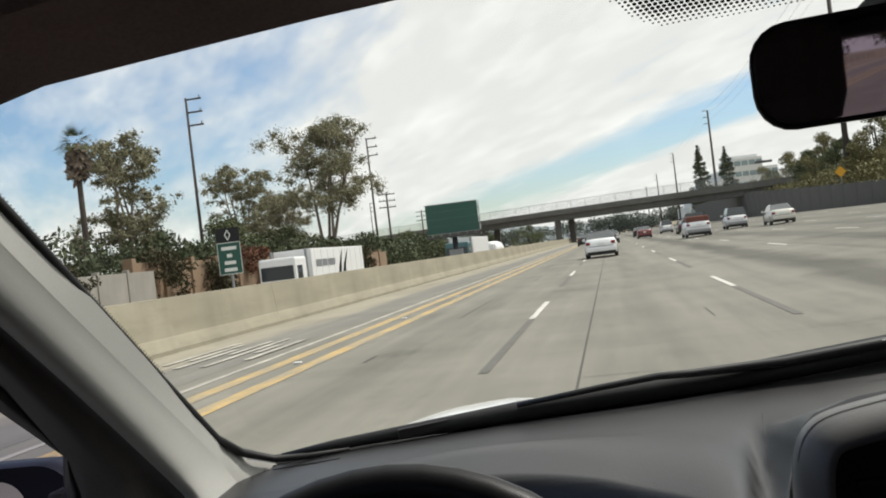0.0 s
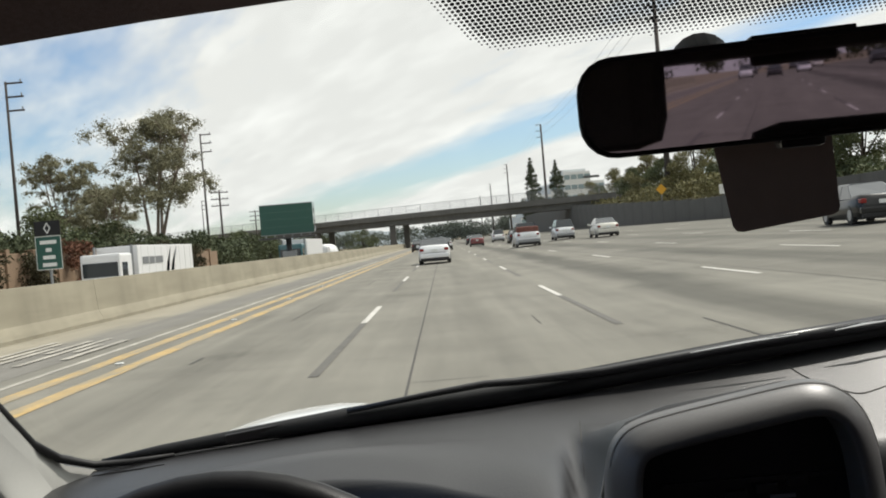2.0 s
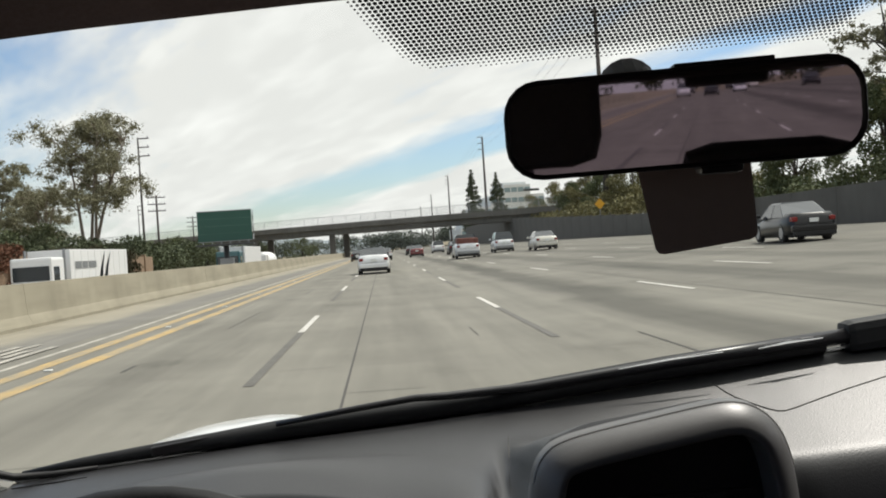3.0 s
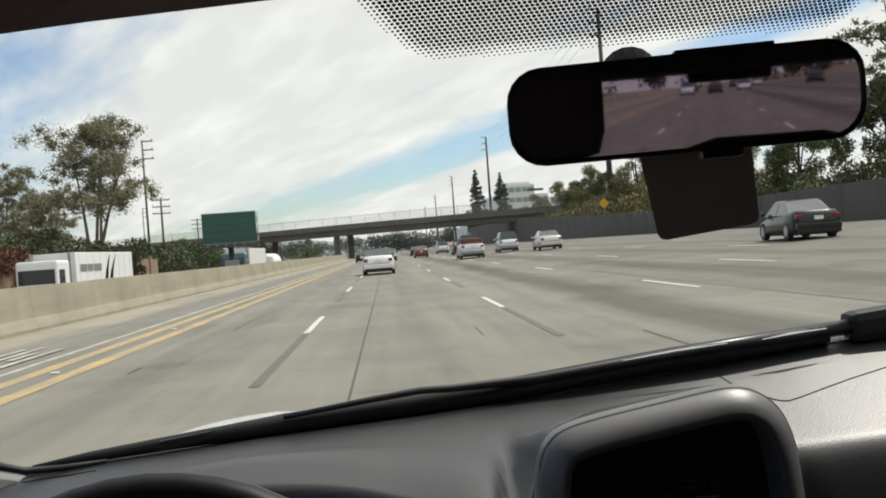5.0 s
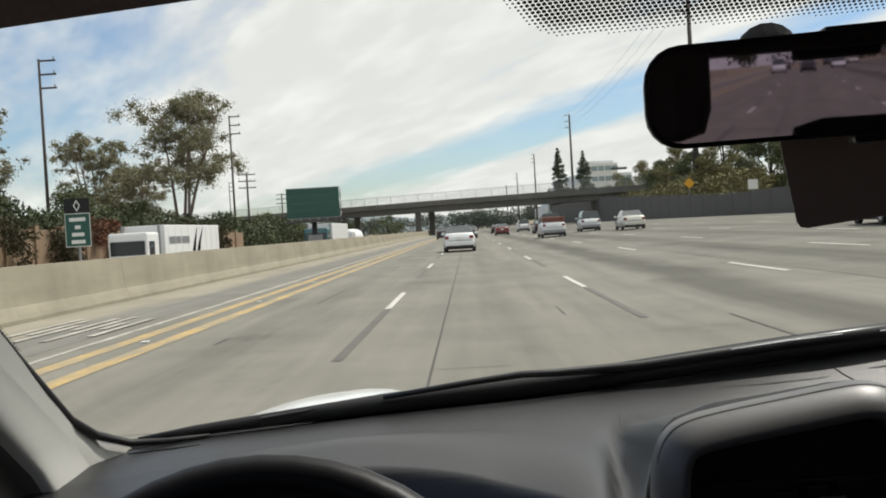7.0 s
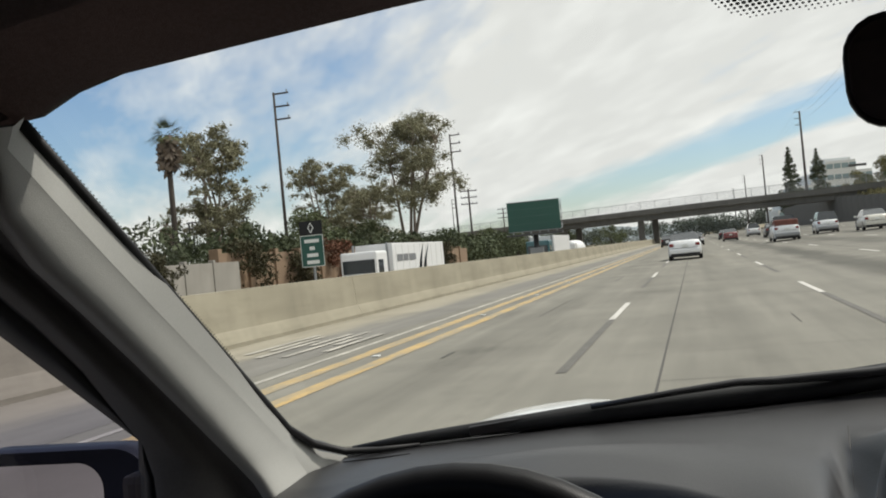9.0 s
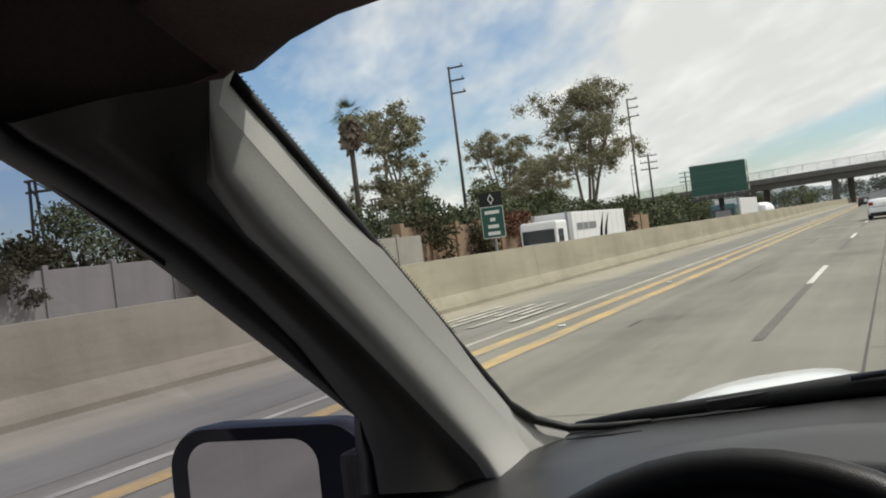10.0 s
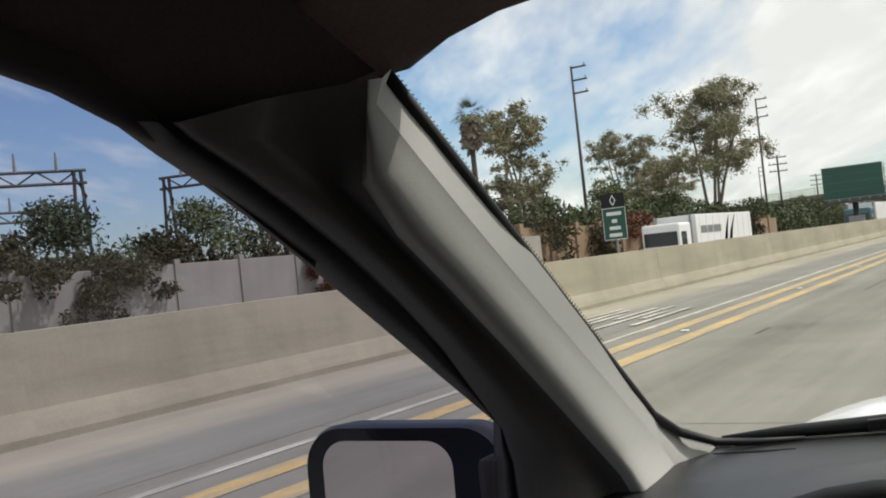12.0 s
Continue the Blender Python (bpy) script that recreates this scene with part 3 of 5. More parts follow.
def place(t, x, y, z=None, turn=0.0, s=1.0):
    t.matrix_world = pose(x, y, bank(x) if z is None else z, 0, 0, turn) @ Matrix.Scale(s, 4)
    return t


def another(t, x, y, z, turn=0.0, s=1.0):
    m = pose(x, y, z, 0, 0, turn)
    c = copy_thing(t, m)
    c.scale = (s, s, s)
    return c


def hedge(name, x0, x1, y0, y1, z0, z1, seed, leafmat, n, size, label, category="bushes", count=30, rmin=0.6, rmax=1.4):
    rng = np.random.default_rng(seed)
    cl = []
    for k in range(count):
        u = rng.uniform(0, 1)
        cl.append((x0 + (x1 - x0) * u + rng.normal() * 0.5, y0 + (y1 - y0) * u, z0 + (z1 - z0) * rng.uniform(0, 1) ** 0.7, rng.uniform(rmin, rmax)))
    V, F = leaves(rng, n, cl, size)
    return tagged(from_arrays(name, V, F, leafmat), label, category, kind="stuff")


def build_left_side():
    # sound walls: grey panels with posts near by, brown block further on
    grey = thing("sound_wall", "grey concrete panel sound wall with dark posts and vines", "wall", kind="structure")
    px = -24.2
    pan, post = None, None
    for k in range(26):
        y = -28 + 3.0 * k
        top = 2.15 + 0.35 * math.sin(k * 0.7) * (k > 3)
        if pan is None:
            pan = part("panel", boxed((-0.1, 0.05, -1.5), (0.1, 2.95, 2.15), 0.02), "greywall", grey)
            post = part("wall_post", boxed((-0.14, -0.12, -1.5), (0.16, 0.12, 2.3), 0.02), "greywall", grey)
            a, b = pan, post
        else:
            a, b = new("panel", pan.data), new("wall_post", post.data)
            a.parent = b.parent = grey
        a.location, b.location = (px, y, 0), (px, y, 0)
    brown = thing("sound_wall", "brown block sound wall with darker piers", "wall", kind="structure")
    pan = None
    for k in range(16):
        y = 52 + 4.0 * k
        if pan is None:
            pan = part("panel", boxed((-0.15, 0, -1.5), (0.15, 3.9, 2.75), 0.02), "brownwall", brown)
            post = part("wall_post", boxed((-0.3, -0.25, -1.5), (0.3, 0.25, 3.0), 0.03), "brownwall", brown)
            a, b = pan, post
        else:
            a, b = new("panel", pan.data), new("wall_post", post.data)
            a.parent = b.parent = brown
        a.location, b.location = (-26.5, y, -0.035 * k), (-26.5, y, -0.035 * k)
    # vines over the grey wall
    rng = random.Random(7)
    for k, (y, dz, w) in enumerate(((15.5, 3.2, 1.1), (18.5, 3.0, 1.6), (21.5, 3.4, 1.5), (30, 2.4, 0.9), (36, 2.6, 1.2), (41, 3.0, 1.2), (9, 2.6, 1.3), (2, 3.0, 1.5))):
        hedge("vine", -24.0, -23.9, y - w, y + w, 2.5 - dz * 0.8, 2.5, 40 + k, "redvine" if k in (3, 4) else "vine", 2600, 0.085, "dry ivy hanging over the concrete wall", "vine", 16, 0.3, 0.6)
    for k, (y, w, top) in enumerate(((56, 2.2, 3.0), (63, 1.4, 2.6), (71, 2.6, 3.2), (82, 1.8, 2.8), (93, 2.4, 3.0), (104, 2.0, 2.6))):
        hedge("vine", -26.1, -26.0, y - w, y + w, 0.6 if k % 2 else -0.4, top, 140 + k, "vine" if k != 2 else "redvine", 2600, 0.12, "dusty creeper hanging over the brown block wall", "vine", 18, 0.4, 0.9)
    hedge("hedge", -25.4, -25.4, 8, 32, 1.9, 2.9, 61, "vine", 9000, 0.11, "dusty green hedge above the panel wall", "hedge", 46, 0.4, 0.9)
    hedge("hedge", -27.5, -28, 45, 120, 1.6, 3.6, 62, "leaf_dark", 9000, 0.18, "dark green hedge behind the sound wall", "hedge", 60, 0.7, 1.5)
    hedge("hedge", -30, -45, 120, 330, 0, 4.0, 63, "leaf_dark", 12000, 0.32, "dark green hedge along the freeway bank", "hedge", 110, 1.2, 2.6)
    # trees
    g = "eucalyptus trees"
    e1 = place(tree("euc", 18.5, 15.5, 14, "tall airy eucalyptus with pale trunks behind the wall", "leaf_euc", n=42000, size=0.12, group=g), -30.5, 104, -1.5, 30)
    e2 = place(tree("euc", 14.0, 9, 12, "slim eucalyptus with sparse crown behind the wall", "leaf_euc", n=24000, size=0.11, group=g), -34, 67.5, -1.5, 80)
    another(e2, -36, 96, -1.5, 30, 1.0)
    another(e2, -40, 120, -1.5, 160, 0.95)
    another(e2, -58, 78, -1.5, 250, 1.1)
    another(e1, -44, 130, -1.5, 100, 0.72)
    r1 = place(tree("round", 6.4, 9.0, 21, "rounded dark green tree behind the wall", "leaf_green", "darkbark", 15000, 0.10, "round trees", 0.06), -30.5, 31, -1.5)
    r2 = place(tree("round", 6.0, 9.5, 22, "dense dark tree behind the vine wall", "leaf_dark", "darkbark", 15000, 0.10, "round trees", 0.06), -30.5, 24, -1.5)
    for x, y, s, a in ((-33, 83, 1.25, 15), (-33, 99, 1.15, 70), (-35, 73, 1.1, 160), (-33, 20, 1.0, 40), (-33, 44, 0.85, 90), (-31, 56, 0.75, 10), (-36, 66, 0.9, 200), (-33, 88, 0.85, 120), (-40, 100, 1.0, 20), (-34, 8, 1.05, 20), (-33, -6, 1.1, 130), (-32, -60, 1.4, 30), (-36, -90, 1.6, 80), (-31, -130, 1.5, 10), (-40, -170, 1.8, 60)):
        another(r2 if s < 1 else r1, x, y, -1.5, a, s)
    for x, y, s, a in ((-52, 150, 1.3, 70), (-36, 150, 0.8, 10), (-34, 195, 1.0, 50), (-44, 215, 1.3, 150), (-30, 240, 1.1, 15), (-50, 260, 1.4, 75), (-24, 300, 1.2, 95)):
        another(r1, x, y, -1.5, a, s)
    place(palm(13.6, 3), -33.5, 60, -1.5)
    p = palm(9.5, 5)
    place(p, -55, 97, -1.5)
    # slim cypresses in front of the big eucalyptus
    cy = place(tree("cone", 5.2, 1.1, 31, "slim dark cypress in a row", "leaf_dark", "darkbark", 420, 0.16, "cypress row", category="cypress"), -31, 92, -1.0)
    for k in range(9):
        another(cy, -31 + 0.2 * k, 93.5 + 1.6 * k, -1.0, 40 * k, 0.85 + 0.05 * (k % 4))


def pole(h, label, arms=3, r=0.26, wires=False):
    t = thing("utility_pole", label, "utility pole", "utility poles")
    part("pole_shaft", tube(bmesh.new(), [(0, 0, 0), (0, 0, h)], [r, r * 0.55], 9), "polewood", t, smooth=True)
    for k in range(arms):
        z = h - 0.15 - k * h * 0.06
        part("cross_arm", boxed((-0.1, -0.06, z - 0.07), (1.35 if arms == 3 else 1.1, 0.06, z + 0.07), 0.02), "polewood", t)
        part("insulator", tube(bmesh.new(), [(1.2 if arms == 3 else 1.0, 0, z + 0.05), (1.2 if arms == 3 else 1.0, 0, z + 0.3)], [0.07, 0.05], 7), "steel", t)
    return t


def dpole(h):
    t = thing("utility_pole", "dark wooden power pole with double cross arms", "utility pole", "power poles")
    part("pole_shaft", tube(bmesh.new(), [(0, 0, 0), (0, 0, h)], [0.2, 0.13], 8), "polewood", t, smooth=True)
    for z in (h - 0.3, h - 1.3, h - 2.3):
        part("cross_arm", boxed((-1.3, -0.06, z - 0.07), (1.3, 0.06, z + 0.07)), "polewood", t)
        for x in (-1.15, -0.5, 0.5, 1.15):
            part("insulator", tube(bmesh.new(), [(x, 0, z + 0.05), (x, 0, z + 0.28)], [0.05, 0.04], 6), "steel", t)
    return t


def build_poles():
    lp = place(pole(18.2, "tall slim steel pole with three short arms", 3, 0.17), -33.5, 79, -1.5, 0)
    another(lp, -37, 158, -1.5, 0, 1.25)
    another(lp, -62, 260, -1.5, 0, 1.0)
    big = place(pole(29, "tall dark transmission pole on the bank", 3, 0.42), 30, 130, 2.2, 180)
    for y in (280, 430, 580, 740):
        another(big, 30, y, 2.2, 180, 1.0)
    d = place(dpole(13.0), -33, 150, -1.5, 20)
    another(d, -42, 226, -1.5, 20)
    another(d, -52, 338, -1.5, 20)
    # sagging wires between the transmission poles
    w = thing("power_lines", "thin sagging power lines between the poles", "cables")
    for k, z in enumerate((29.0, 27.2, 25.5)):
        for a, b in ((130, 280), (280, 430)):
            pts = [(28.8, a + (b - a) * u, z + 2.2 - 5 * 4 * u * (1 - u) * 0.35) for u in [i / 10 for i in range(11)]]
            part("wire", tube(bmesh.new(), pts, 0.018, 4), "darksteel", w)


def gantry(w, h):
    t = thing("steel_gantry", "rusty lattice steel gantry of a substation", "gantry", "substation gantries")
    for x in (0, w):
        for dx in (-0.25, 0.25):
            part("leg", tube(bmesh.new(), [(x + dx * 2, 0, 0), (x + dx * 0.6, 0, h)], 0.09, 5), "darksteel", t)
        bm = bmesh.new()
        for k in range(7):
            z0, z1 = h * k / 7, h * (k + 1) / 7
            s = 1 if k % 2 else -1
            tube(bm, [(x - s * 0.35, 0, z0), (x + s * 0.3, 0, z1)], 0.045, 4)
        part("bracing", bm, "darksteel", t)
    bm = bmesh.new()
    for z in (h, h - 0.6):
        tube(bm, [(-0.4, 0, z), (w + 0.4, 0, z)], 0.08, 5)
    n = int(w / 0.8)
    for k in range(n):
        tube(bm, [(w * k / n, 0, h - 0.6 * (k % 2)), (w * (k + 1) / n, 0, h - 0.6 * ((k + 1) % 2))], 0.04, 4)
    part("truss_beam", bm, "darksteel", t)
    for k in range(3):
        x = w * (k + 0.5) / 3
        part("insulator", tube(bmesh.new(), [(x, 0, h), (x, 0, h + 0.9)], [0.1, 0.05], 6), "steel", t)
    return t


def build_substation():
    g1 = place(gantry(5.5, 9.0), -41, 39, -1.5, 20)
    another(g1, -42, 27, -1.5, 60, 1.0)
    another(g1, -46, 30, -1.5, 70, 0.85)
    another(g1, -44, 82, -1.5, 15, 0.9)
    another(g1, -38, 74, -1.5, 70, 0.8)
    another(g1, -50, 92, -1.5, 5, 0.9)
    sh = thing("warehouse", "low pale grey warehouse behind the substation", "building")
    part("wall", boxed((-9, -6, 0), (9, 6, 3.0)), "greywall", sh)
    part("roof", boxed((-9.3, -6.3, 3.0), (9.3, 6.3, 3.4)), "steel", sh)
    for k in range(5):
        part("window", boxed((-7.5 + 3.2 * k, 6.0, 1.0), (-5.5 + 3.2 * k, 6.04, 2.2)), "carglass", sh)
    place(sh, -62, 92, -1.5, 200)


def build_green_board():
    t = thing("guide_sign", "plain dark green board on a single thick post", "sign")
    w, h, z = 3.5, 1.95, 3.65
    for k in range(4):
        part("panel", boxed((-w / 2, -0.03, z + k * h / 4), (w / 2, 0.03, z + (k + 1) * h / 4 - 0.003), 0.004), "greenpaint", t)
    bm = bmesh.new()
    for x0, x1, z0, z1 in ((-w / 2 - 0.02, w / 2 + 0.02, z - 0.05, z - 0.01), (-w / 2 - 0.02, w / 2 + 0.02, z + h, z + h + 0.04)):
        box(bm, (x0, -0.05, z0), (x1, 0.05, z1))
    part("border", bm, "steel", t)
    for k in range(6):
        x = -w / 2 + w * (k + 0.5) / 6
        part("stiffener", boxed((x - 0.03, 0.032, z - 0.2), (x + 0.03, 0.14, z + h + 0.05)), "steel", t)
    bm = bmesh.new()
    for k in range(5):
        s = k % 2
        tube(bm, [(w / 2 + 0.05, 0.06 + 0.5 * s, z + h * k / 5), (w / 2 + 0.05, 0.06 + 0.5 * (1 - s), z + h * (k + 1) / 5)], 0.03, 5)
        tube(bm, [(w / 2 + 0.05, 0.58, z), (w / 2 + 0.05, 0.58, z + h)], 0.03, 5)
    part("back_truss", bm, "steel", t)
    part("catwalk", boxed((-w / 2 - 0.1, -0.75, z - 0.32), (w / 2 + 0.1, 0.5, z - 0.2), 0.02), "darksteel", t)
    part("post", tube(bmesh.new(), [(0, 0.25, 0), (0, 0.25, z - 0.2)], [0.2, 0.18], 12), "darksteel", t, smooth=True)
    part("control_box", boxed((-0.45, 0.05, 1.3), (0.45, 0.5, 2.5), 0.03), "steel", t)
    part("base_flange", tube(bmesh.new(), [(0, 0.25, 0), (0, 0.25, 0.25)], [0.42, 0.34], 12), "darksteel", t)
    place(t, -10.2, 66, -1.1, 4)


def build_lane_sign():
    t = thing("carpool_sign", "green and black carpool lane sign on the barrier", "sign")
    part("post", tube(bmesh.new(), [(0, 0.04, 0), (0, 0.04, 1.55)], 0.035, 8), "steel", t)
    part("panel", boxed((-0.31, -0.01, 0.36), (0.31, 0.01, 1.18), 0.004), "greenpaint", t)
    part("header_panel", boxed((-0.31, -0.012, 1.19), (0.31, 0.01, 1.55), 0.004), "rubber", t, "black header panel")
    bm = bmesh.new()
    o = [(0, 0.145), (0.085, 0), (0, -0.145), (-0.085, 0)]
    i = [(0, 0.10), (0.055, 0), (0, -0.10), (-0.055, 0)]
    ov = [bm.verts.new((x, -0.016, 1.37 + z)) for x, z in o]
    iv = [bm.verts.new((x, -0.016, 1.37 + z)) for x, z in i]
    for k in range(4):
        bm.faces.new((ov[k], ov[(k + 1) % 4], iv[(k + 1) % 4], iv[k]))
    part("diamond", bm, "signwhite", t, "white diamond outline")
    for z, w in ((1.03, 0.40), (0.84, 0.14), (0.66, 0.30), (0.48, 0.34)):
        part("text_bar", boxed((-w / 2, -0.016, z - 0.045), (w / 2, -0.011, z + 0.045)), "signwhite", t)
    bm = bmesh.new()
    for lo, hi in (((-0.31, -0.013, 0.36), (0.31, -0.011, 0.375)), ((-0.31, -0.013, 1.165), (0.31, -0.011, 1.18)), ((-0.31, -0.013, 0.36), (-0.297, -0.011, 1.18)), ((0.297, -0.013, 0.36), (0.31, -0.011, 1.18))):
        box(bm, lo, hi)
    part("border", bm, "signwhite", t)
    place(t, -8.6, 21.8, 1.05, 2, 0.9)


def build_bridge():
    t = thing("overpass", "grey concrete overpass with a mesh railing across the freeway", "bridge")
    a, b = Vector((-110, 288)), Vector((110, 142))
    d = (b - a).normalized()
    n = Vector((-d.y, d.x))
    if n.y > 0:
        n = -n

    def slab(name, off0, off1, z0, z1, material, p0=0.0, p1=1.0):
        q0, q1 = a + (b - a) * p0, a + (b - a) * p1
        bm = bmesh.new()
        mid = 0.9
        rows = []
        for u in [i / 12 for i in range(13)]:
            c = q0 + (q1 - q0) * u
            lift = mid * math.sin(math.pi * (p0 + (p1 - p0) * u))
            e, f = c + n * off0, c + n * off1
            rows.append([(e.x, e.y, z0 + lift), (f.x, f.y, z0 + lift), (f.x, f.y, z1 + lift), (e.x, e.y, z1 + lift)])
        loft(bm, rows, closed=True, cap=True)
        bmesh.ops.recalc_face_normals(bm, faces=bm.faces)
        return part(name, bm, material, t)
    slab("girder", -4.5, 4.0, 4.3, 5.5, "bridge")
    slab("deck", -5.2, 5.0, 5.5, 5.8, "bridge")
    slab("parapet", 4.7, 5.0, 5.8, 6.6, "bridge")
    slab("parapet", -5.2, -4.9, 5.8, 6.6, "bridge")
    slab("rail", 4.78, 4.86, 8.2, 8.27, "steel")
    # fence posts and mesh
    L = (b - a).length
    for k in range(70):
        u = (k + 0.5) / 70
        c = a + (b - a) * u + n * 4.82
        z = 6.6 + 0.9 * math.sin(math.pi * u)
        if k == 0:
            o = part("fence_post", tube(bmesh.new(), [(0, 0, 0), (0, 0, 1.65)], 0.045, 6), "steel", t)
            me = o.data
        else:
            o = new("fence_post", me)
            o.parent = t
        o.location = (c.x, c.y, z)
    bm = bmesh.new()
    for j in range(11):
        pts = []
        for u in [i / 12 for i in range(13)]:
            c = a + (b - a) * u + n * 4.82
            pts.append((c.x, c.y, 6.7 + 0.14 * j + 0.9 * math.sin(math.pi * u)))
        tube(bm, pts, 0.016, 3)
    part("fence_mesh", bm, "steel", t)
    # piers in the median and beside the road
    for x, w in ((-9.4, 1.0), (27.5, 1.0), (-27.5, 1.0)):
        u = (x - a.x) / (b.x - a.x)
        c = a + (b - a) * u
        for o in (-2.6, 2.6):
            q = c + n * o
            z1 = 4.3 + 0.9 * math.sin(math.pi * u)
            bm = boxed((-w / 2 - 0.15, -1.0, -1.6), (w / 2 + 0.15, 1.0, z1), 0.12)
            k = part("pier", bm, "bridge", t)
            k.location = (q.x, q.y, 0)
    # abutment slopes
    for x0, x1, nm in ((-110, -46, "abutment"), (34, 112, "abutment")):
        u = ((x0 + x1) / 2 - a.x) / (b.x - a.x)
        c = a + (b - a) * u
        k = part(nm, boxed((-abs(x1 - x0) / 2, -5.5, -1.6), (abs(x1 - x0) / 2, 5.5, 4.4), 0.3), "bridge", t)
        k.matrix_world = pose(c.x, c.y, 0, 0, 0, math.degrees(math.atan2(d.y, d.x)))


def build_right_side():
    w = thing("retaining_wall", "long dark grey retaining wall beside the outer lane", "wall", kind="structure")
    pan = None
    for k in range(60):
        y = -60 + 6.0 * k
        if pan is None:
            pan = part("panel", boxed((-0.2, 0.02, 0.0), (0.2, 5.98, 2.2), 0.02), "darkwall", w)
            o = pan
        else:
            o = new("panel", pan.data)
            o.parent = w
        o.location = (25.6, y, 0.9)
        if y > 95:
            o.scale = (1, 1, 1 + min(1.4, (y - 95) * 0.012))
    hedge("hedge", 30, 31, 100, 330, 3.0, 5.4, 71, "leaf_olive", 14000, 0.24, "olive and rust coloured bushes on the bank", "bushes", 120, 1.0, 2.4)
    hedge("hedge", 32, 36, 20, 110, 3.0, 5.0, 72, "leaf_green", 9000, 0.2, "green bushes above the retaining wall", "bushes", 60, 0.9, 2.0)
    # the two far tree lines ahead carry their haze in the leaf colour
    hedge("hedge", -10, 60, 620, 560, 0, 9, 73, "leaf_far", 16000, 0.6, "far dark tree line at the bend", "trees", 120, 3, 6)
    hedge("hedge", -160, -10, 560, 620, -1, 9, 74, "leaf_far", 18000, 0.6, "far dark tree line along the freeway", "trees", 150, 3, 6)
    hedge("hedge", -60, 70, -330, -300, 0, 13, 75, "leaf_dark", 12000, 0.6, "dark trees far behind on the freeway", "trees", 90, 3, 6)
    g = "bank trees"
    a = place(tree("round", 9.5, 9, 81, "broad olive green tree on the bank", "leaf_olive", "darkbark", 18000, 0.13, g, 0.15), 33, 128, 2.8)
    b = place(tree("round", 8.0, 7.5, 82, "leafy green tree on the bank", "leaf_green", "darkbark", 16000, 0.13, g, 0.15), 34, 112, 2.8)
    for k, (x, y, s) in enumerate(((33, 145, 0.95), (34, 160, 1.0), (35, 178, 1.05), (34, 96, 0.9), (36, 84, 0.95), (35, 200, 1.0), (36, 225, 0.95), (38, 250, 1.0), (38, 72, 1.1), (37, 60, 1.1))):
        another(a if k % 2 else b, x, y, 2.8, 47 * k, s)
    e = place(tree("euc", 15, 9, 83, "tall thin eucalyptus beyond the wall", "leaf_euc", "darkbark", 15000, 0.12, g), 36, 66, 2.8)
    another(e, 40, 58, 2.8, 60, 1.1)
    another(e, 38, 50, 2.8, 170, 1.0)
    c = place(tree("cone", 20.0, 9.0, 84, "dark pointed conifer on the bank", "leaf_dark", "darkbark", 18000, 0.2, "conifers", category="conifer"), 28.5, 305, 4.0)
    another(c, 35.5, 300, 4.0, 100, 0.92)
    for k, (x, y, s) in enumerate(((36, -40, 1.2), (35, -70, 1.3), (38, -110, 1.4), (34, -150, 1.4), (22, -260, 1.6), (6, -290, 1.5), (-14, -280, 1.6))):
        another(a if k % 2 else b, x, y, 1.0, 31 * k, s)
    # office building
    t = thing("office_building", "white stepped office block with glass bands", "building")
    for k, (x0, x1) in enumerate(((-20, 22), (-17, 22), (-12, 20), (-6, 18), (0, 12))):
        z = 4.4 * k
        part("wall", boxed((x0, -12, z), (x1, 12, z + 4.4), 0.1), "office", t)
        n = int((x1 - x0) / 3)
        for j in range(n):
            part("window", boxed((x0 + 0.4 + 3 * j, -12.08, z + 1.2), (x0 + 3.0 + 3 * j, -11.9, z + 3.2)), "officeglass", t)
    part("roof", boxed((0.5, -9, 22), (11, 9, 23.2), 0.1), "office", t)
    part("sign_bar", boxed((9, -12.14, 18.9), (16, -12.0, 19.9)), "darksteel", t)
    place(t, 52, 440, 3.5, 8)
    # small amber warning sign beyond the wall
    s = thing("warning_sign", "amber diamond warning sign on a steel post", "sign")
    part("post", tube(bmesh.new(), [(0, 0.05, 0), (0, 0.05, 3.4)], 0.05, 7), "steel", s)
    part("panel", boxed((-0.45, -0.015, -0.45), (0.45, 0.015, 0.45), 0.004, pose(0, 0, 3.1, 0, 45, 0)), "yellowsign", s)
    place(s, 26.3, 118, 1.9)
    r = thing("roadside_sign", "small pale square sign above the wall", "sign")
    part("post", tube(bmesh.new(), [(0, 0.05, 0), (0, 0.05, 2.2)], 0.04, 7), "steel", r)
    part("panel", boxed((-0.45, -0.012, 1.4), (0.45, 0.012, 2.3), 0.004), "signwhite", r)
    place(r, 26.3, 92, 1.9)
    # low hills, the distance haze put into their blue grey colour
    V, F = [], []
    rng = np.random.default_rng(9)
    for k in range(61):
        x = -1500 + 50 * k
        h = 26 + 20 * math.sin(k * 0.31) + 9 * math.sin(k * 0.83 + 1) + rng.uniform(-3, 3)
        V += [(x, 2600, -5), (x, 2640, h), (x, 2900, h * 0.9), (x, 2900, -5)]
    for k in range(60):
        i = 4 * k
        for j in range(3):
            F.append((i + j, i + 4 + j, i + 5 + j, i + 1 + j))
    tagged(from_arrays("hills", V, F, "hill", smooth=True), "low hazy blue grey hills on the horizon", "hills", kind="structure")


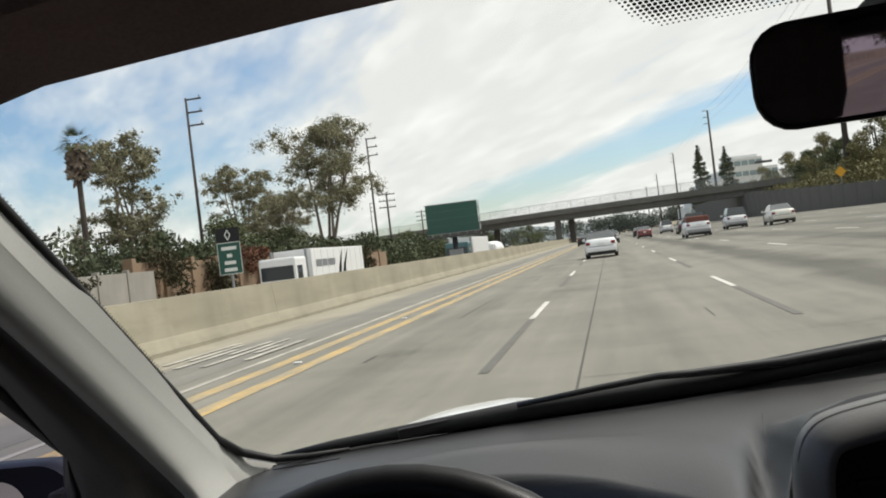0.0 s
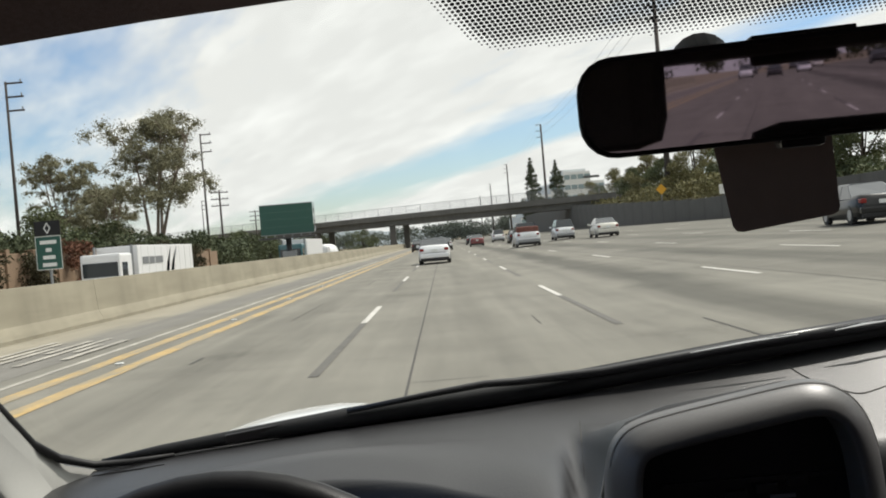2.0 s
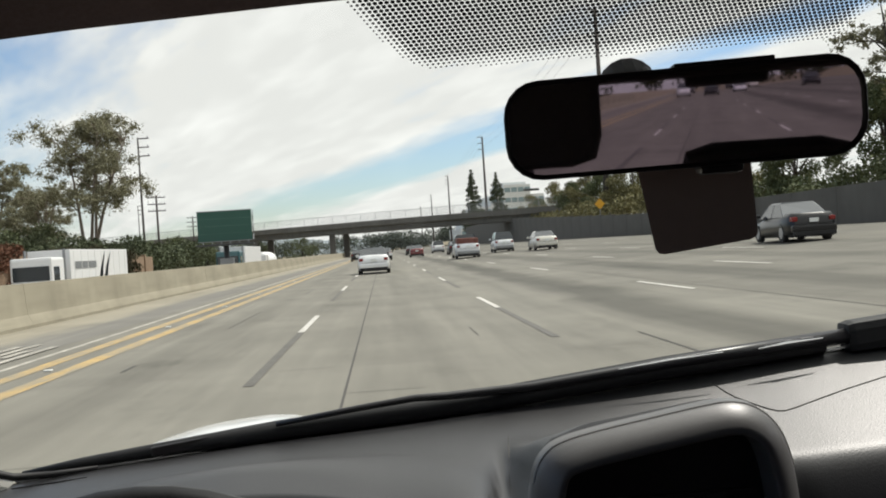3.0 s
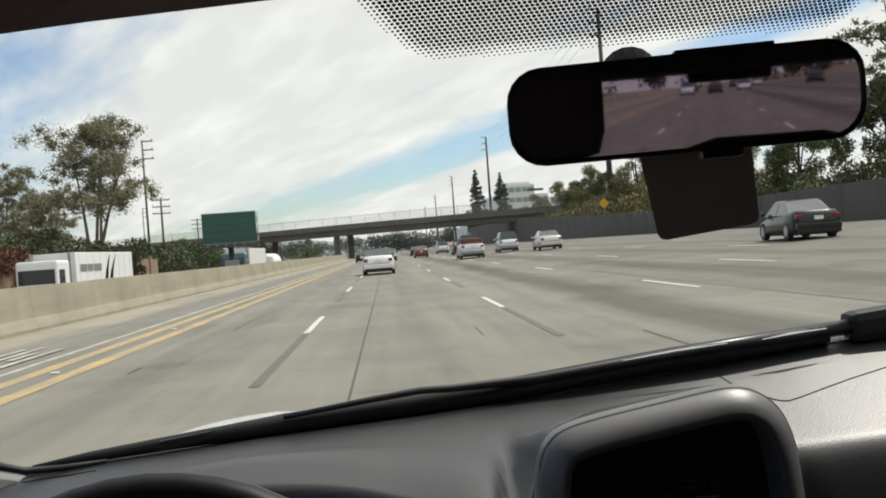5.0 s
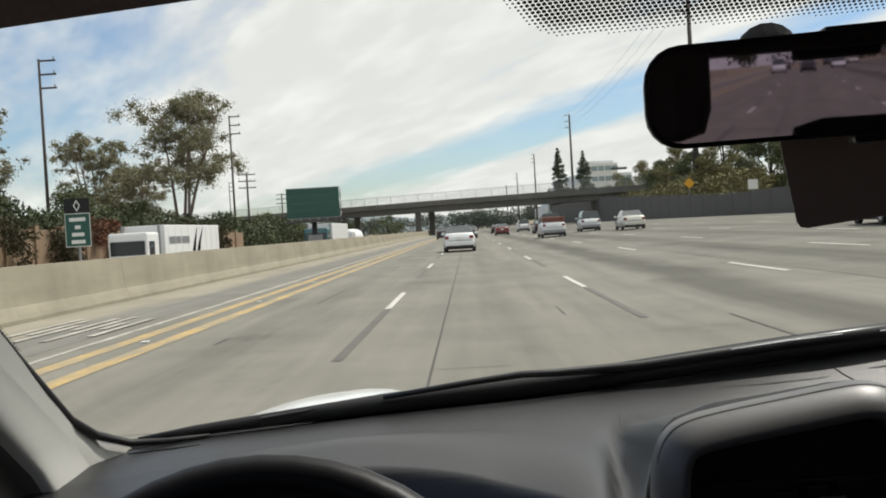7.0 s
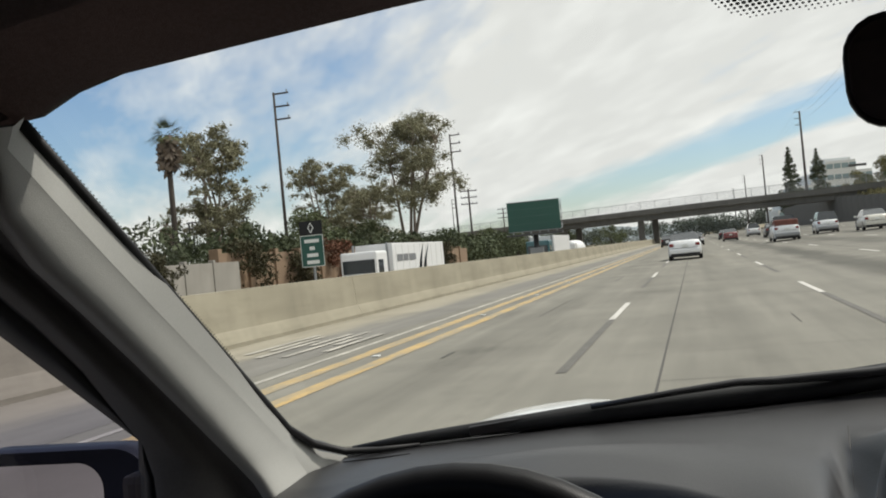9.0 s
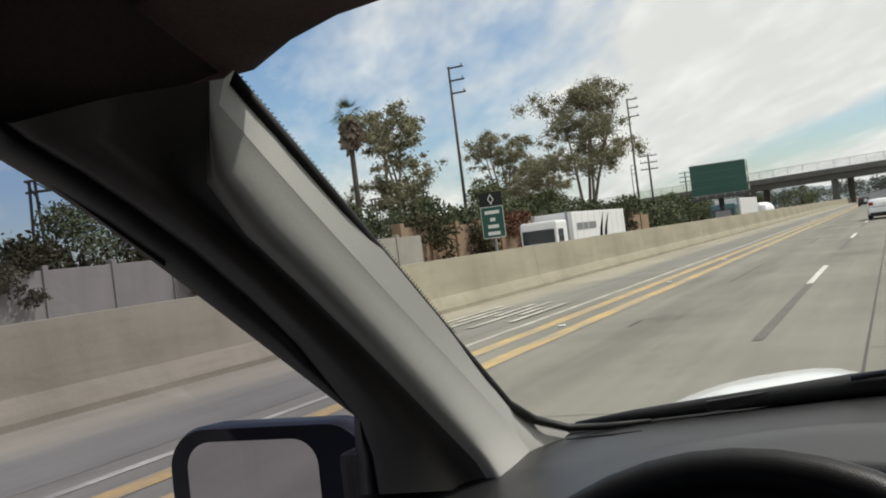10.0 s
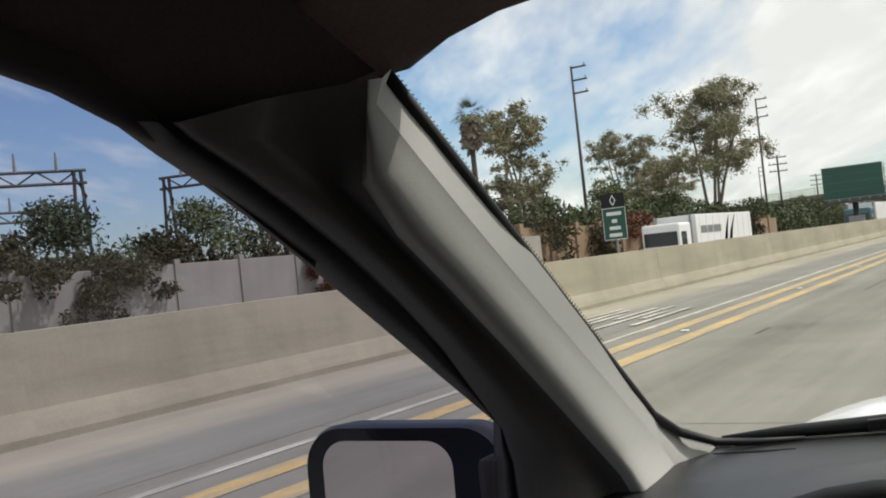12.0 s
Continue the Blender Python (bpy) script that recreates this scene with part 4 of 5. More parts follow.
# ---- vehicles ----
def car(kind, paint, label, group="cars on the freeway", category="car"):
    t = thing("car", label, category, group)
    L, W = (4.6, 1.76)
    h = 1.45
    belt, nose, tail = 0.92, 0.72, 1.02
    if kind == "suv":
        h, belt, nose, tail, L = 1.75, 1.08, 0.95, 1.1, 4.7
    if kind == "pickup":
        h, belt, nose, tail, L, W = 1.85, 1.15, 1.05, 1.15, 5.4, 1.9
    hw = W / 2

    def ring(y, zt, half, zb=0.28):
        pts = []
        for u, f in ((-1, 0.0), (-1.0, 0.45), (-0.97, 0.8), (-0.86, 1.0), (-0.4, 1.03), (0.4, 1.03), (0.86, 1.0), (0.97, 0.8), (1.0, 0.45), (1, 0.0)):
            pts.append((u * half, y, zb + (zt - zb) * f))
        return pts
    b0, b1 = -L / 2, L / 2
    st = [(b0, tail - 0.38, 0.78), (b0 + 0.06, tail - 0.06, 0.88), (b0 + 0.35, tail, 0.97), (b0 + 1.2, belt + 0.04, 1.0), (0.3, belt, 1.0), (b1 - 1.3, nose + 0.12, 0.99), (b1 - 0.4, nose, 0.92), (b1 - 0.06, nose - 0.15, 0.82), (b1, nose - 0.35, 0.7)]
    bm = bmesh.new()
    loft(bm, [ring(y, z, hw * k, 0.26) for y, z, k in st], closed=True, cap=True)
    bmesh.ops.recalc_face_normals(bm, faces=bm.faces)
    body = part("body", bm, paint, t, smooth=True)
    # greenhouse: (y at belt, y at roof) for rear and front
    if kind == "sedan":
        rb, rr, fr, fb = b0 + 0.72, b0 + 1.55, 0.45, 1.25
    elif kind == "suv":
        rb, rr, fr, fb = b0 + 0.12, b0 + 0.5, 0.5, 1.2
    else:
        rb, rr, fr, fb = -0.55, -0.35, 0.75, 1.45
    zb, iw, rw = belt - 0.02, hw * 0.93, hw * 0.74

    def pane(name, pts, material):
        q = bmesh.new()
        q.faces.new([q.verts.new(p) for p in pts])
        return part(name, q, material, t)
    bm = bmesh.new()
    rows = [[(-rw, rr, h - 0.06), (-rw * 0.85, rr + 0.05, h), (rw * 0.85, rr + 0.05, h), (rw, rr, h - 0.06)], [(-rw, fr, h - 0.06), (-rw * 0.85, fr - 0.05, h), (rw * 0.85, fr - 0.05, h), (rw, fr, h - 0.06)]]
    loft(bm, rows)
    # roof posts as strips
    for s in (-1, 1):
        for (yb, yr) in ((rb, rr), (fb, fr)):
            k = 0.07 if yb > 0 else -0.07
            bm.faces.new([bm.verts.new(p) for p in ((s * iw, yb, zb), (s * iw, yb - k * 2, zb), (s * rw, yr - k, h - 0.06), (s * rw, yr, h - 0.06))])
        m = (rr + fr) / 2
        bm.faces.new([bm.verts.new(p) for p in ((s * iw * 1.002, m - 0.05, zb), (s * iw * 1.002, m + 0.05, zb), (s * rw * 1.002, m + 0.04, h - 0.06), (s * rw * 1.002, m - 0.04, h - 0.06))])
    bmesh.ops.recalc_face_normals(bm, faces=bm.faces)
    part("roof", bm, paint, t)
    pane("rear_window", [(-iw, rb, zb), (iw, rb, zb), (rw, rr, h - 0.06), (rw * 0.85, rr + 0.05, h), (-rw * 0.85, rr + 0.05, h), (-rw, rr, h - 0.06)], "carglass")
    pane("windscreen", [(-iw, fb, zb), (-rw, fr, h - 0.06), (-rw * 0.85, fr - 0.05, h), (rw * 0.85, fr - 0.05, h), (rw, fr, h - 0.06), (iw, fb, zb)], "carglass")
    for s in (-1, 1):
        pane("side_window", [(s * iw * 0.995, rb, zb), (s * iw * 0.995, fb, zb), (s * rw * 0.995, fr, h - 0.06), (s * rw * 0.995, rr, h - 0.06)], "carglass")
        part("tail_light", boxed((s * hw * 0.76 - 0.12, b0 - 0.01, tail - 0.30), (s * hw * 0.76 + 0.10, b0 + 0.25, tail - 0.14), 0.03), "redlens", t)
        part("door_mirror", boxed((s * hw * 1.08 - 0.09, fb - 0.35, belt), (s * hw * 1.08 + 0.09, fb - 0.2, belt + 0.14), 0.03), paint, t)
        for y in (b0 + 0.95, b1 - 0.95):
            r = 0.33 if kind == "sedan" else 0.37
            wh = part("wheel", tube(bmesh.new(), [(s * (hw - 0.19), y, r), (s * (hw - 0.01), y, r)], r, 18), "tyre", t)
            part("rim", tube(bmesh.new(), [(s * (hw - 0.05), y, r), (s * (hw + 0.003), y, r)], r * 0.62, 12), "rim", wh)
    part("bumper", boxed((-hw * 0.9, b0 - 0.08, 0.34), (hw * 0.9, b0 + 0.15, 0.58), 0.06), paint if kind == "sedan" else "steel", t)
    # black strip below the bumper, put in for the shadow there
    part("bumper_shade_strip", boxed((-hw * 0.86, b0 - 0.085, 0.20), (hw * 0.86, b0 + 0.12, 0.36), 0.03), "rubber", t)
    part("boot_seam", boxed((-hw * 0.72, b0 - 0.012, tail - 0.40), (hw * 0.72, b0 + 0.02, tail - 0.385)), "rubber", t)
    part("underside", boxed((-hw * 0.85, b0 + 0.2, 0.16), (hw * 0.85, b1 - 0.2, 0.30)), "rubber", t)
    part("plate_bar", boxed((-0.16, b0 - 0.035, tail - 0.34), (0.16, b0 - 0.01, tail - 0.20)), "signwhite", t)
    if kind == "pickup":
        part("load", boxed((-hw * 0.86, b0 + 0.15, 1.0), (hw * 0.86, -0.7, 1.55), 0.12), "load", t, "reddish brown covered load")
    return t


def build_vehicles():
    w = car("sedan", "whitepaint", "white sedan driving ahead in the same lane")
    place(w, -0.5, 56, 0.0)
    p = car("pickup", "whitepaint", "white pickup with a brown covered load", category="pickup")
    place(p, 6.5, 78, bank(6.5), 0)
    s = car("suv", "whitepaint", "white sport utility vehicle in the next lanes")
    place(s, 10.6, 88, bank(10.6), -1)
    b = car("sedan", "beigecar", "pale beige sedan in an outer lane")
    place(b, 12.3, 76, bank(12.3), 0)
    d = car("sedan", "darkcar", "charcoal grey sedan in the far outer lane")
    place(d, 15.4, 36.5, bank(15.4), -4)
    r = car("sedan", "redcar", "dark red sedan far ahead")
    place(r, 4.2, 125, bank(4.2))
    another(d, 0.2, 118, 0.0)
    another(d, 4.4, 155, bank(4.4))
    another(d, -3.2, 128, 0.0)
    another(s, 8.0, 145, bank(8.0))
    another(b, -3.1, 165, 0.0)
    another(w, 0.3, 190, 0.0)
    another(d, 7.9, 108, bank(7.9))
    # traffic behind, as the mirror shows it
    for src, x, y in ((d, 0.4, -125), (w, 4.1, -140), (b, 7.8, -190), (d, 11.3, -120), (d, -3.2, -180), (w, 0.5, -205), (d, 4.1, -210), (s, -3.1, -135)):
        another(src, x, y, bank(x))
    # opposite roadway
    for k, (x, y, src) in enumerate(((-13, 30, w), (-13.2, 96, b), (-16.5, 118, d), (-20, 84, w), (-13.4, 150, d), (-16.8, 170, w), (-13, -8, d))):
        another(src, x, y, -1.37, 180)


def semi(paint, label, blue=False):
    t = thing("semi_truck", label, "truck", "trucks on the opposite roadway")
    tr = part("trailer", boxed((-1.28, 0, 1.1), (1.28, 13.5, 3.95), 0.04), "trailer", t)
    for s in (-1, 1):
        for k in range(9):
            part("rib", boxed((s * 1.285 - 0.012, 0.7 + 1.5 * k, 1.15), (s * 1.285 + 0.012, 0.76 + 1.5 * k, 3.9)), "trailer", tr)
        if blue:
            part("blue_stripe", boxed((s * 1.30 - 0.01, 0.1, 1.15), (s * 1.30 + 0.01, 13.4, 1.42)), "blue", tr)
            # two leaning blue blades and the bars of the lettering
            for y0, dy in ((6.0, 1.5), (7.1, 1.9)):
                bm = bmesh.new()
                loft(bm, [[(s * 1.303, y0, 1.9), (s * 1.303, y0 + 0.75, 1.9)], [(s * 1.303, y0 + dy * 0.35, 2.8), (s * 1.303, y0 + dy * 0.35 + 0.5, 2.8)], [(s * 1.303, y0 + dy, 3.8), (s * 1.303, y0 + dy + 0.06, 3.8)]])
                bmesh.ops.solidify(bm, geom=bm.faces[:], thickness=0.006)
                part("blue_blade", bm, "blue", tr)
            for y0, y1 in ((0.9, 2.2), (2.4, 3.5), (3.7, 5.4)):
                part("text_bar", boxed((s * 1.30 - 0.01, y0, 2.75), (s * 1.30 + 0.01, y1, 3.2), 0.003), "steel", tr)
    part("frame", boxed((-0.5, -5.2, 0.75), (0.5, 13.3, 1.08)), "rubber", t)
    part("cab", boxed((-1.2, -3.2, 0.9), (1.2, -0.9, 3.5), 0.15), paint, t)
    part("engine_hood", boxed((-0.9, -5.3, 0.7), (0.9, -3.1, 2.0), 0.2), paint, t)
    part("windscreen", boxed((-1.05, -3.25, 2.15), (1.05, -3.17, 3.0), 0.03), "carglass", t)
    part("grille", boxed((-0.6, -5.36, 0.8), (0.6, -5.28, 1.75), 0.02), "steel", t)
    for s in (-1, 1):
        part("side_window", boxed((s * 1.2 - 0.02, -2.9, 2.1), (s * 1.2 + 0.02, -1.9, 2.95)), "carglass", t)
        part("exhaust_stack", tube(bmesh.new(), [(s * 1.15, -0.75, 1.2), (s * 1.15, -0.75, 4.0)], 0.09, 8), "steel", t)
        for y in (-4.6, -1.6, -0.4, 10.6, 11.9):
            part("wheel", tube(bmesh.new(), [(s * 0.95, y, 0.5), (s * 1.25, y, 0.5)], 0.5, 16), "tyre", t)
    return t


def build_trucks():
    a = semi("trailer", "white lorry with a plain white trailer and blue stripe", True)
    place(a, -20.3, 62, -1.37)
    b = semi("teal", "teal lorry hauling a pale box trailer")
    place(b, -15.5, 104, -1.37)
    # tank lorry
    t = thing("tank_truck", "white cylindrical tank lorry on the opposite roadway", "truck")
    part("tank", tube(bmesh.new(), [(0, 0, 2.2), (0, 0.15, 2.2), (0, 8.8, 2.2), (0, 9, 2.2)], [0.9, 1.15, 1.15, 0.9], 20), "trailer", t, smooth=True)
    part("frame", boxed((-0.5, -3.5, 0.7), (0.5, 9, 1.05)), "rubber", t)
    part("cab", boxed((-1.15, -3.4, 0.8), (1.15, -1.2, 3.0), 0.15), "whitepaint", t)
    for s in (-1, 1):
        for y in (-2.6, 6.2, 7.5):
            part("wheel", tube(bmesh.new(), [(s * 0.95, y, 0.5), (s * 1.22, y, 0.5)], 0.5, 16), "tyre", t)
    place(t, -15.6, 128, -1.37)


build_markings()
build_barrier()
build_left_side()
build_poles()
build_substation()
build_green_board()
build_lane_sign()
build_bridge()
build_right_side()
build_vehicles()
build_trucks()


# ---- the car's cabin ----
XC = 0.22          # the middle of the car


def ws_y(x, z):
    """The windscreen's plane: how far ahead it is at that x and height."""
    return 1.182 + 0.1935 * (x + 0.405) - 1.430 * (z - 1.058)


def dash_z(x, y):
    return float(np.interp(x, (-0.56, -0.32, -0.12, 0.08, 0.24, 0.39, 0.55, 0.7, 1.1), (1.045, 1.068, 1.081, 1.088, 1.097, 1.111, 1.124, 1.135, 1.162)))


def step01(v, a, b):
    u = min(max((v - a) / (b - a), 0.0), 1.0)
    return u * u * (3 - 2 * u)


def header_z(x):
    """The windscreen's upper edge."""
    return float(np.interp(x, (-0.433, -0.395, -0.355, -0.29, -0.2, -0.13, 0.0, 0.5, 1.1), (1.428, 1.440, 1.448, 1.4545, 1.4625, 1.470, 1.480, 1.515, 1.535)))


own = thing("own_car", "dark cabin of a white car with grey pillar trim", "car")


def build_windscreen():
    g = part("windscreen_glass", loft(bmesh.new(), [[(x, ws_y(x, z) + 0.012, z) for z in (dash_z(x, 1) - 0.03, 1.25, header_z(x) + 0.03)] for x in [-0.46 + 0.09 * i for i in range(16)]]), "glass", own, "clear windscreen")
    g.visible_shadow = False
    # dotted black band behind the inner mirror
    V, F = [], []
    pitch = 0.0041
    k6 = [(math.cos(math.pi * (k + 0.5) / 3), math.sin(math.pi * (k + 0.5) / 3)) for k in range(6)]
    up = Vector((0, -1.43, 1)).normalized()
    for j in range(33):
        drop = pitch * 0.87 * j * up.z
        for i in range(121):
            x = 0.002 + pitch * (i + 0.5 * (j % 2))
            low = 0.0545 + 0.026 * (x - 0.1)
            # how far inside the slanting sides and the rounded lower corners
            inx = min(x - 0.013 - 1.15 * drop, 0.468 - 0.6 * drop - x) * 0.65
            d = min(inx, low - drop)
            if inx < 0.014 and low - drop < 0.014:
                d = 0.014 - math.hypot(0.014 - inx, 0.014 - low + drop)
            if d < 0:
                continue
            r = pitch * (0.19 + 0.25 * min(1.0, d / 0.009) + 0.04 * min(1.0, d / 0.03))
            z = header_z(x) + 0.008 - drop
            c = Vector((x, ws_y(x, z), z))
            n = len(V)
            for a, b in k6:
                V.append(c + Vector((1, 0.19, 0)) * (a * r) + up * (b * r))
            F.append(tuple(range(n, n + 6)))
    from_arrays("frit_band", V, F, "frit", own, "black dotted shade band")
    # fine dots along the pillar
    V, F = [], []
    for j in range(2):
        for i in range(78):
            z = 1.425 - 0.0028 * (i + 0.5 * j)
            x = -0.4308 + 0.0020 * j - 0.02 * (1.425 - z)
            c = Vector((x, ws_y(x, z), z))
            n, r = len(V), 0.0012 - 0.0004 * j
            for a, b in k6:
                V.append(c + Vector((1, 0.19, 0)) * (a * r) + up * (b * r))
            F.append(tuple(range(n, n + 6)))
    from_arrays("frit_edge", V, F, "frit", own, "black dotted edge")
    # rubber seal along the left edge and the lower corner
    pts = [(-0.434, ws_y(-0.434, 1.425) - 0.004, 1.425), (-0.436, ws_y(-0.436, 1.33) - 0.004, 1.33), (-0.44, ws_y(-0.44, 1.20) - 0.004, 1.20), (-0.441, ws_y(-0.441, 1.115) - 0.004, 1.115), (-0.428, ws_y(-0.428, 1.088) - 0.004, 1.088), (-0.40, ws_y(-0.40, 1.072) - 0.004, 1.072), (-0.36, ws_y(-0.36, 1.069) - 0.002, 1.069), (-0.31, ws_y(-0.31, 1.072), 1.072)]
    part("windscreen_seal", tube(bmesh.new(), pts, [0.0052, 0.0052, 0.0052, 0.005, 0.005, 0.0045, 0.004, 0.002], 8), "rubber", own, smooth=True)


def build_pillar():
    # long edges from under the headliner down to the foot: glass edge, crease, turn, groove, seam, door seal
    glass = [(-0.427, 0.644, 1.427), (-0.436, 0.651, 1.421), (-0.435, 0.697, 1.389), (-0.435, 0.749, 1.353), (-0.432, 0.831, 1.296), (-0.434, 0.930, 1.226), (-0.438, 1.039, 1.149), (-0.440, 1.108, 1.101), (-0.428, 1.144, 1.077), (-0.403, 1.168, 1.064)]
    crease = [(-0.416, 0.616, 1.416), (-0.427, 0.622, 1.402), (-0.431, 0.665, 1.371), (-0.432, 0.715, 1.341), (-0.435, 0.794, 1.286), (-0.438, 0.892, 1.222), (-0.442, 1.003, 1.155), (-0.436, 1.074, 1.096), (-0.433, 1.105, 1.065), (-0.425, 1.122, 1.040)]
    turn = [(-0.419, 0.545, 1.403), (-0.438, 0.555, 1.375), (-0.445, 0.602, 1.357), (-0.446, 0.652, 1.331), (-0.449, 0.722, 1.286), (-0.451, 0.798, 1.234), (-0.450, 0.881, 1.173), (-0.440, 0.961, 1.102), (-0.432, 0.981, 1.079), (-0.424, 0.989, 1.058)]
    groove = [(-0.450, 0.536, 1.401), (-0.467, 0.546, 1.382), (-0.472, 0.597, 1.362), (-0.475, 0.647, 1.335), (-0.480, 0.717, 1.290), (-0.487, 0.792, 1.239), (-0.489, 0.876, 1.175), (-0.479, 0.956, 1.100), (-0.475, 0.975, 1.074), (-0.469, 0.982, 1.050)]
    seam = [(-0.480, 0.502, 1.391), (-0.486, 0.518, 1.385), (-0.494, 0.568, 1.367), (-0.500, 0.618, 1.345), (-0.511, 0.686, 1.314), (-0.524, 0.762, 1.273), (-0.536, 0.845, 1.219), (-0.531, 0.928, 1.132), (-0.531, 0.944, 1.096), (-0.530, 0.946, 1.057)]
    seal = [(-0.540, 0.505, 1.402), (-0.536, 0.535, 1.382), (-0.545, 0.585, 1.363), (-0.552, 0.636, 1.339), (-0.562, 0.706, 1.303), (-0.567, 0.788, 1.254), (-0.559, 0.882, 1.186), (-0.557, 0.967, 1.129), (-0.566, 0.976, 1.089), (-0.570, 0.976, 1.048)]

    def eased(line):
        """The same long edge with its middle stretch drawn smooth."""
        p = [Vector(q) for q in line]
        for _ in range(4):
            p = [q if i < 2 or i > 6 else (p[i - 1] + q * 2 + p[i + 1]) / 4 for i, q in enumerate(p)]
        return [tuple(q) for q in p]
    crease, turn, groove = eased(crease), eased(turn), eased(groove)

    def between(p, q, f, bulge=0.0):
        """A line between two long edges, swollen towards the cabin by bulge."""
        out = []
        for u, v in zip(p, q):
            c = Vector(u) * (1 - f) + Vector(v) * f
            e = (Vector((-0.05, 0.09, 1.30)) - c).normalized()
            out.append(tuple(c + e * bulge))
        return out

    def skin(name, edges, material, label=""):
        bm = bmesh.new()
        loft(bm, [list(q) for q in zip(*edges)])
        bmesh.ops.recalc_face_normals(bm, faces=bm.faces)
        return part(name, bm, material, own, label, smooth=True)
    skin("pillar_facet", [glass, between(glass, crease, 0.5), between(glass, crease, 0.94), crease], "pillar", "light grey trim facet beside the glass")
    # shadow under the headliner shaped in: the light trim narrows, the dark flank begins
    share = (0.22, 0.14, 0.74, 0.95, 0.95, 0.95, 0.95, 0.95, 0.95, 0.95)

    def across(f, bulge):
        return [tuple(Vector(between([c], [t], f * k, bulge * k * k)[0])) for c, t, k in zip(crease, turn, share)]
    edge = across(1.0, -0.010)
    rounded = between(turn, groove, 0.15, -0.022)
    shaded = between(turn, groove, 0.5, -0.027)
    tail = [tuple(Vector(e) * (1 - w) + Vector(r) * w) for e, r, w in zip(edge, rounded, (0, 0, 0.35, 0.9, 1, 1, 1, 1, 1, 1))]
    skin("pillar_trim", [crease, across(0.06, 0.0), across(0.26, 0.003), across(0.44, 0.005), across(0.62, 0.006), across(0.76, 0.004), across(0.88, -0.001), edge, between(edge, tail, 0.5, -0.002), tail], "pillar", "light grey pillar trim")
    # the flank's dark colour holds the shade past the turn
    skin("pillar_flank", [tail, between(tail, shaded, 0.33, -0.002), between(tail, shaded, 0.66, -0.002), shaded, between(turn, groove, 0.8, -0.016), groove, between(groove, seam, 0.45, 0.004), between(groove, seam, 0.85, 0.006), seam], "flank", "grey pillar flank coloured dark for its shade")
    skin("door_seal", [seam, between(seam, seal, 0.12, -0.008), between(seam, seal, 0.3, 0.006), between(seam, seal, 0.7, 0.008), seal, [(x - 0.022, y + 0.03, z) for x, y, z in seal]], "rubber")
    # outer skin of the pillar, so that no light comes through
    out = [(x - 0.022, y + 0.03, z) for x, y, z in seal]
    o2 = [(x - 0.045, y + 0.05, z + 0.01) for x, y, z in glass]
    bm = bmesh.new()
    loft(bm, [list(q) for q in zip(glass, o2, [(x - 0.035, y + 0.055, z) for x, y, z in seal], out)])
    part("pillar_skin", bm, "blackplastic", own)
    tri = bmesh.new()
    box(tri, (-0.60, 0.985, 0.70), (-0.555, 1.22, 1.09), 0.01)
    part("mirror_triangle", tri, "doortrim", own)


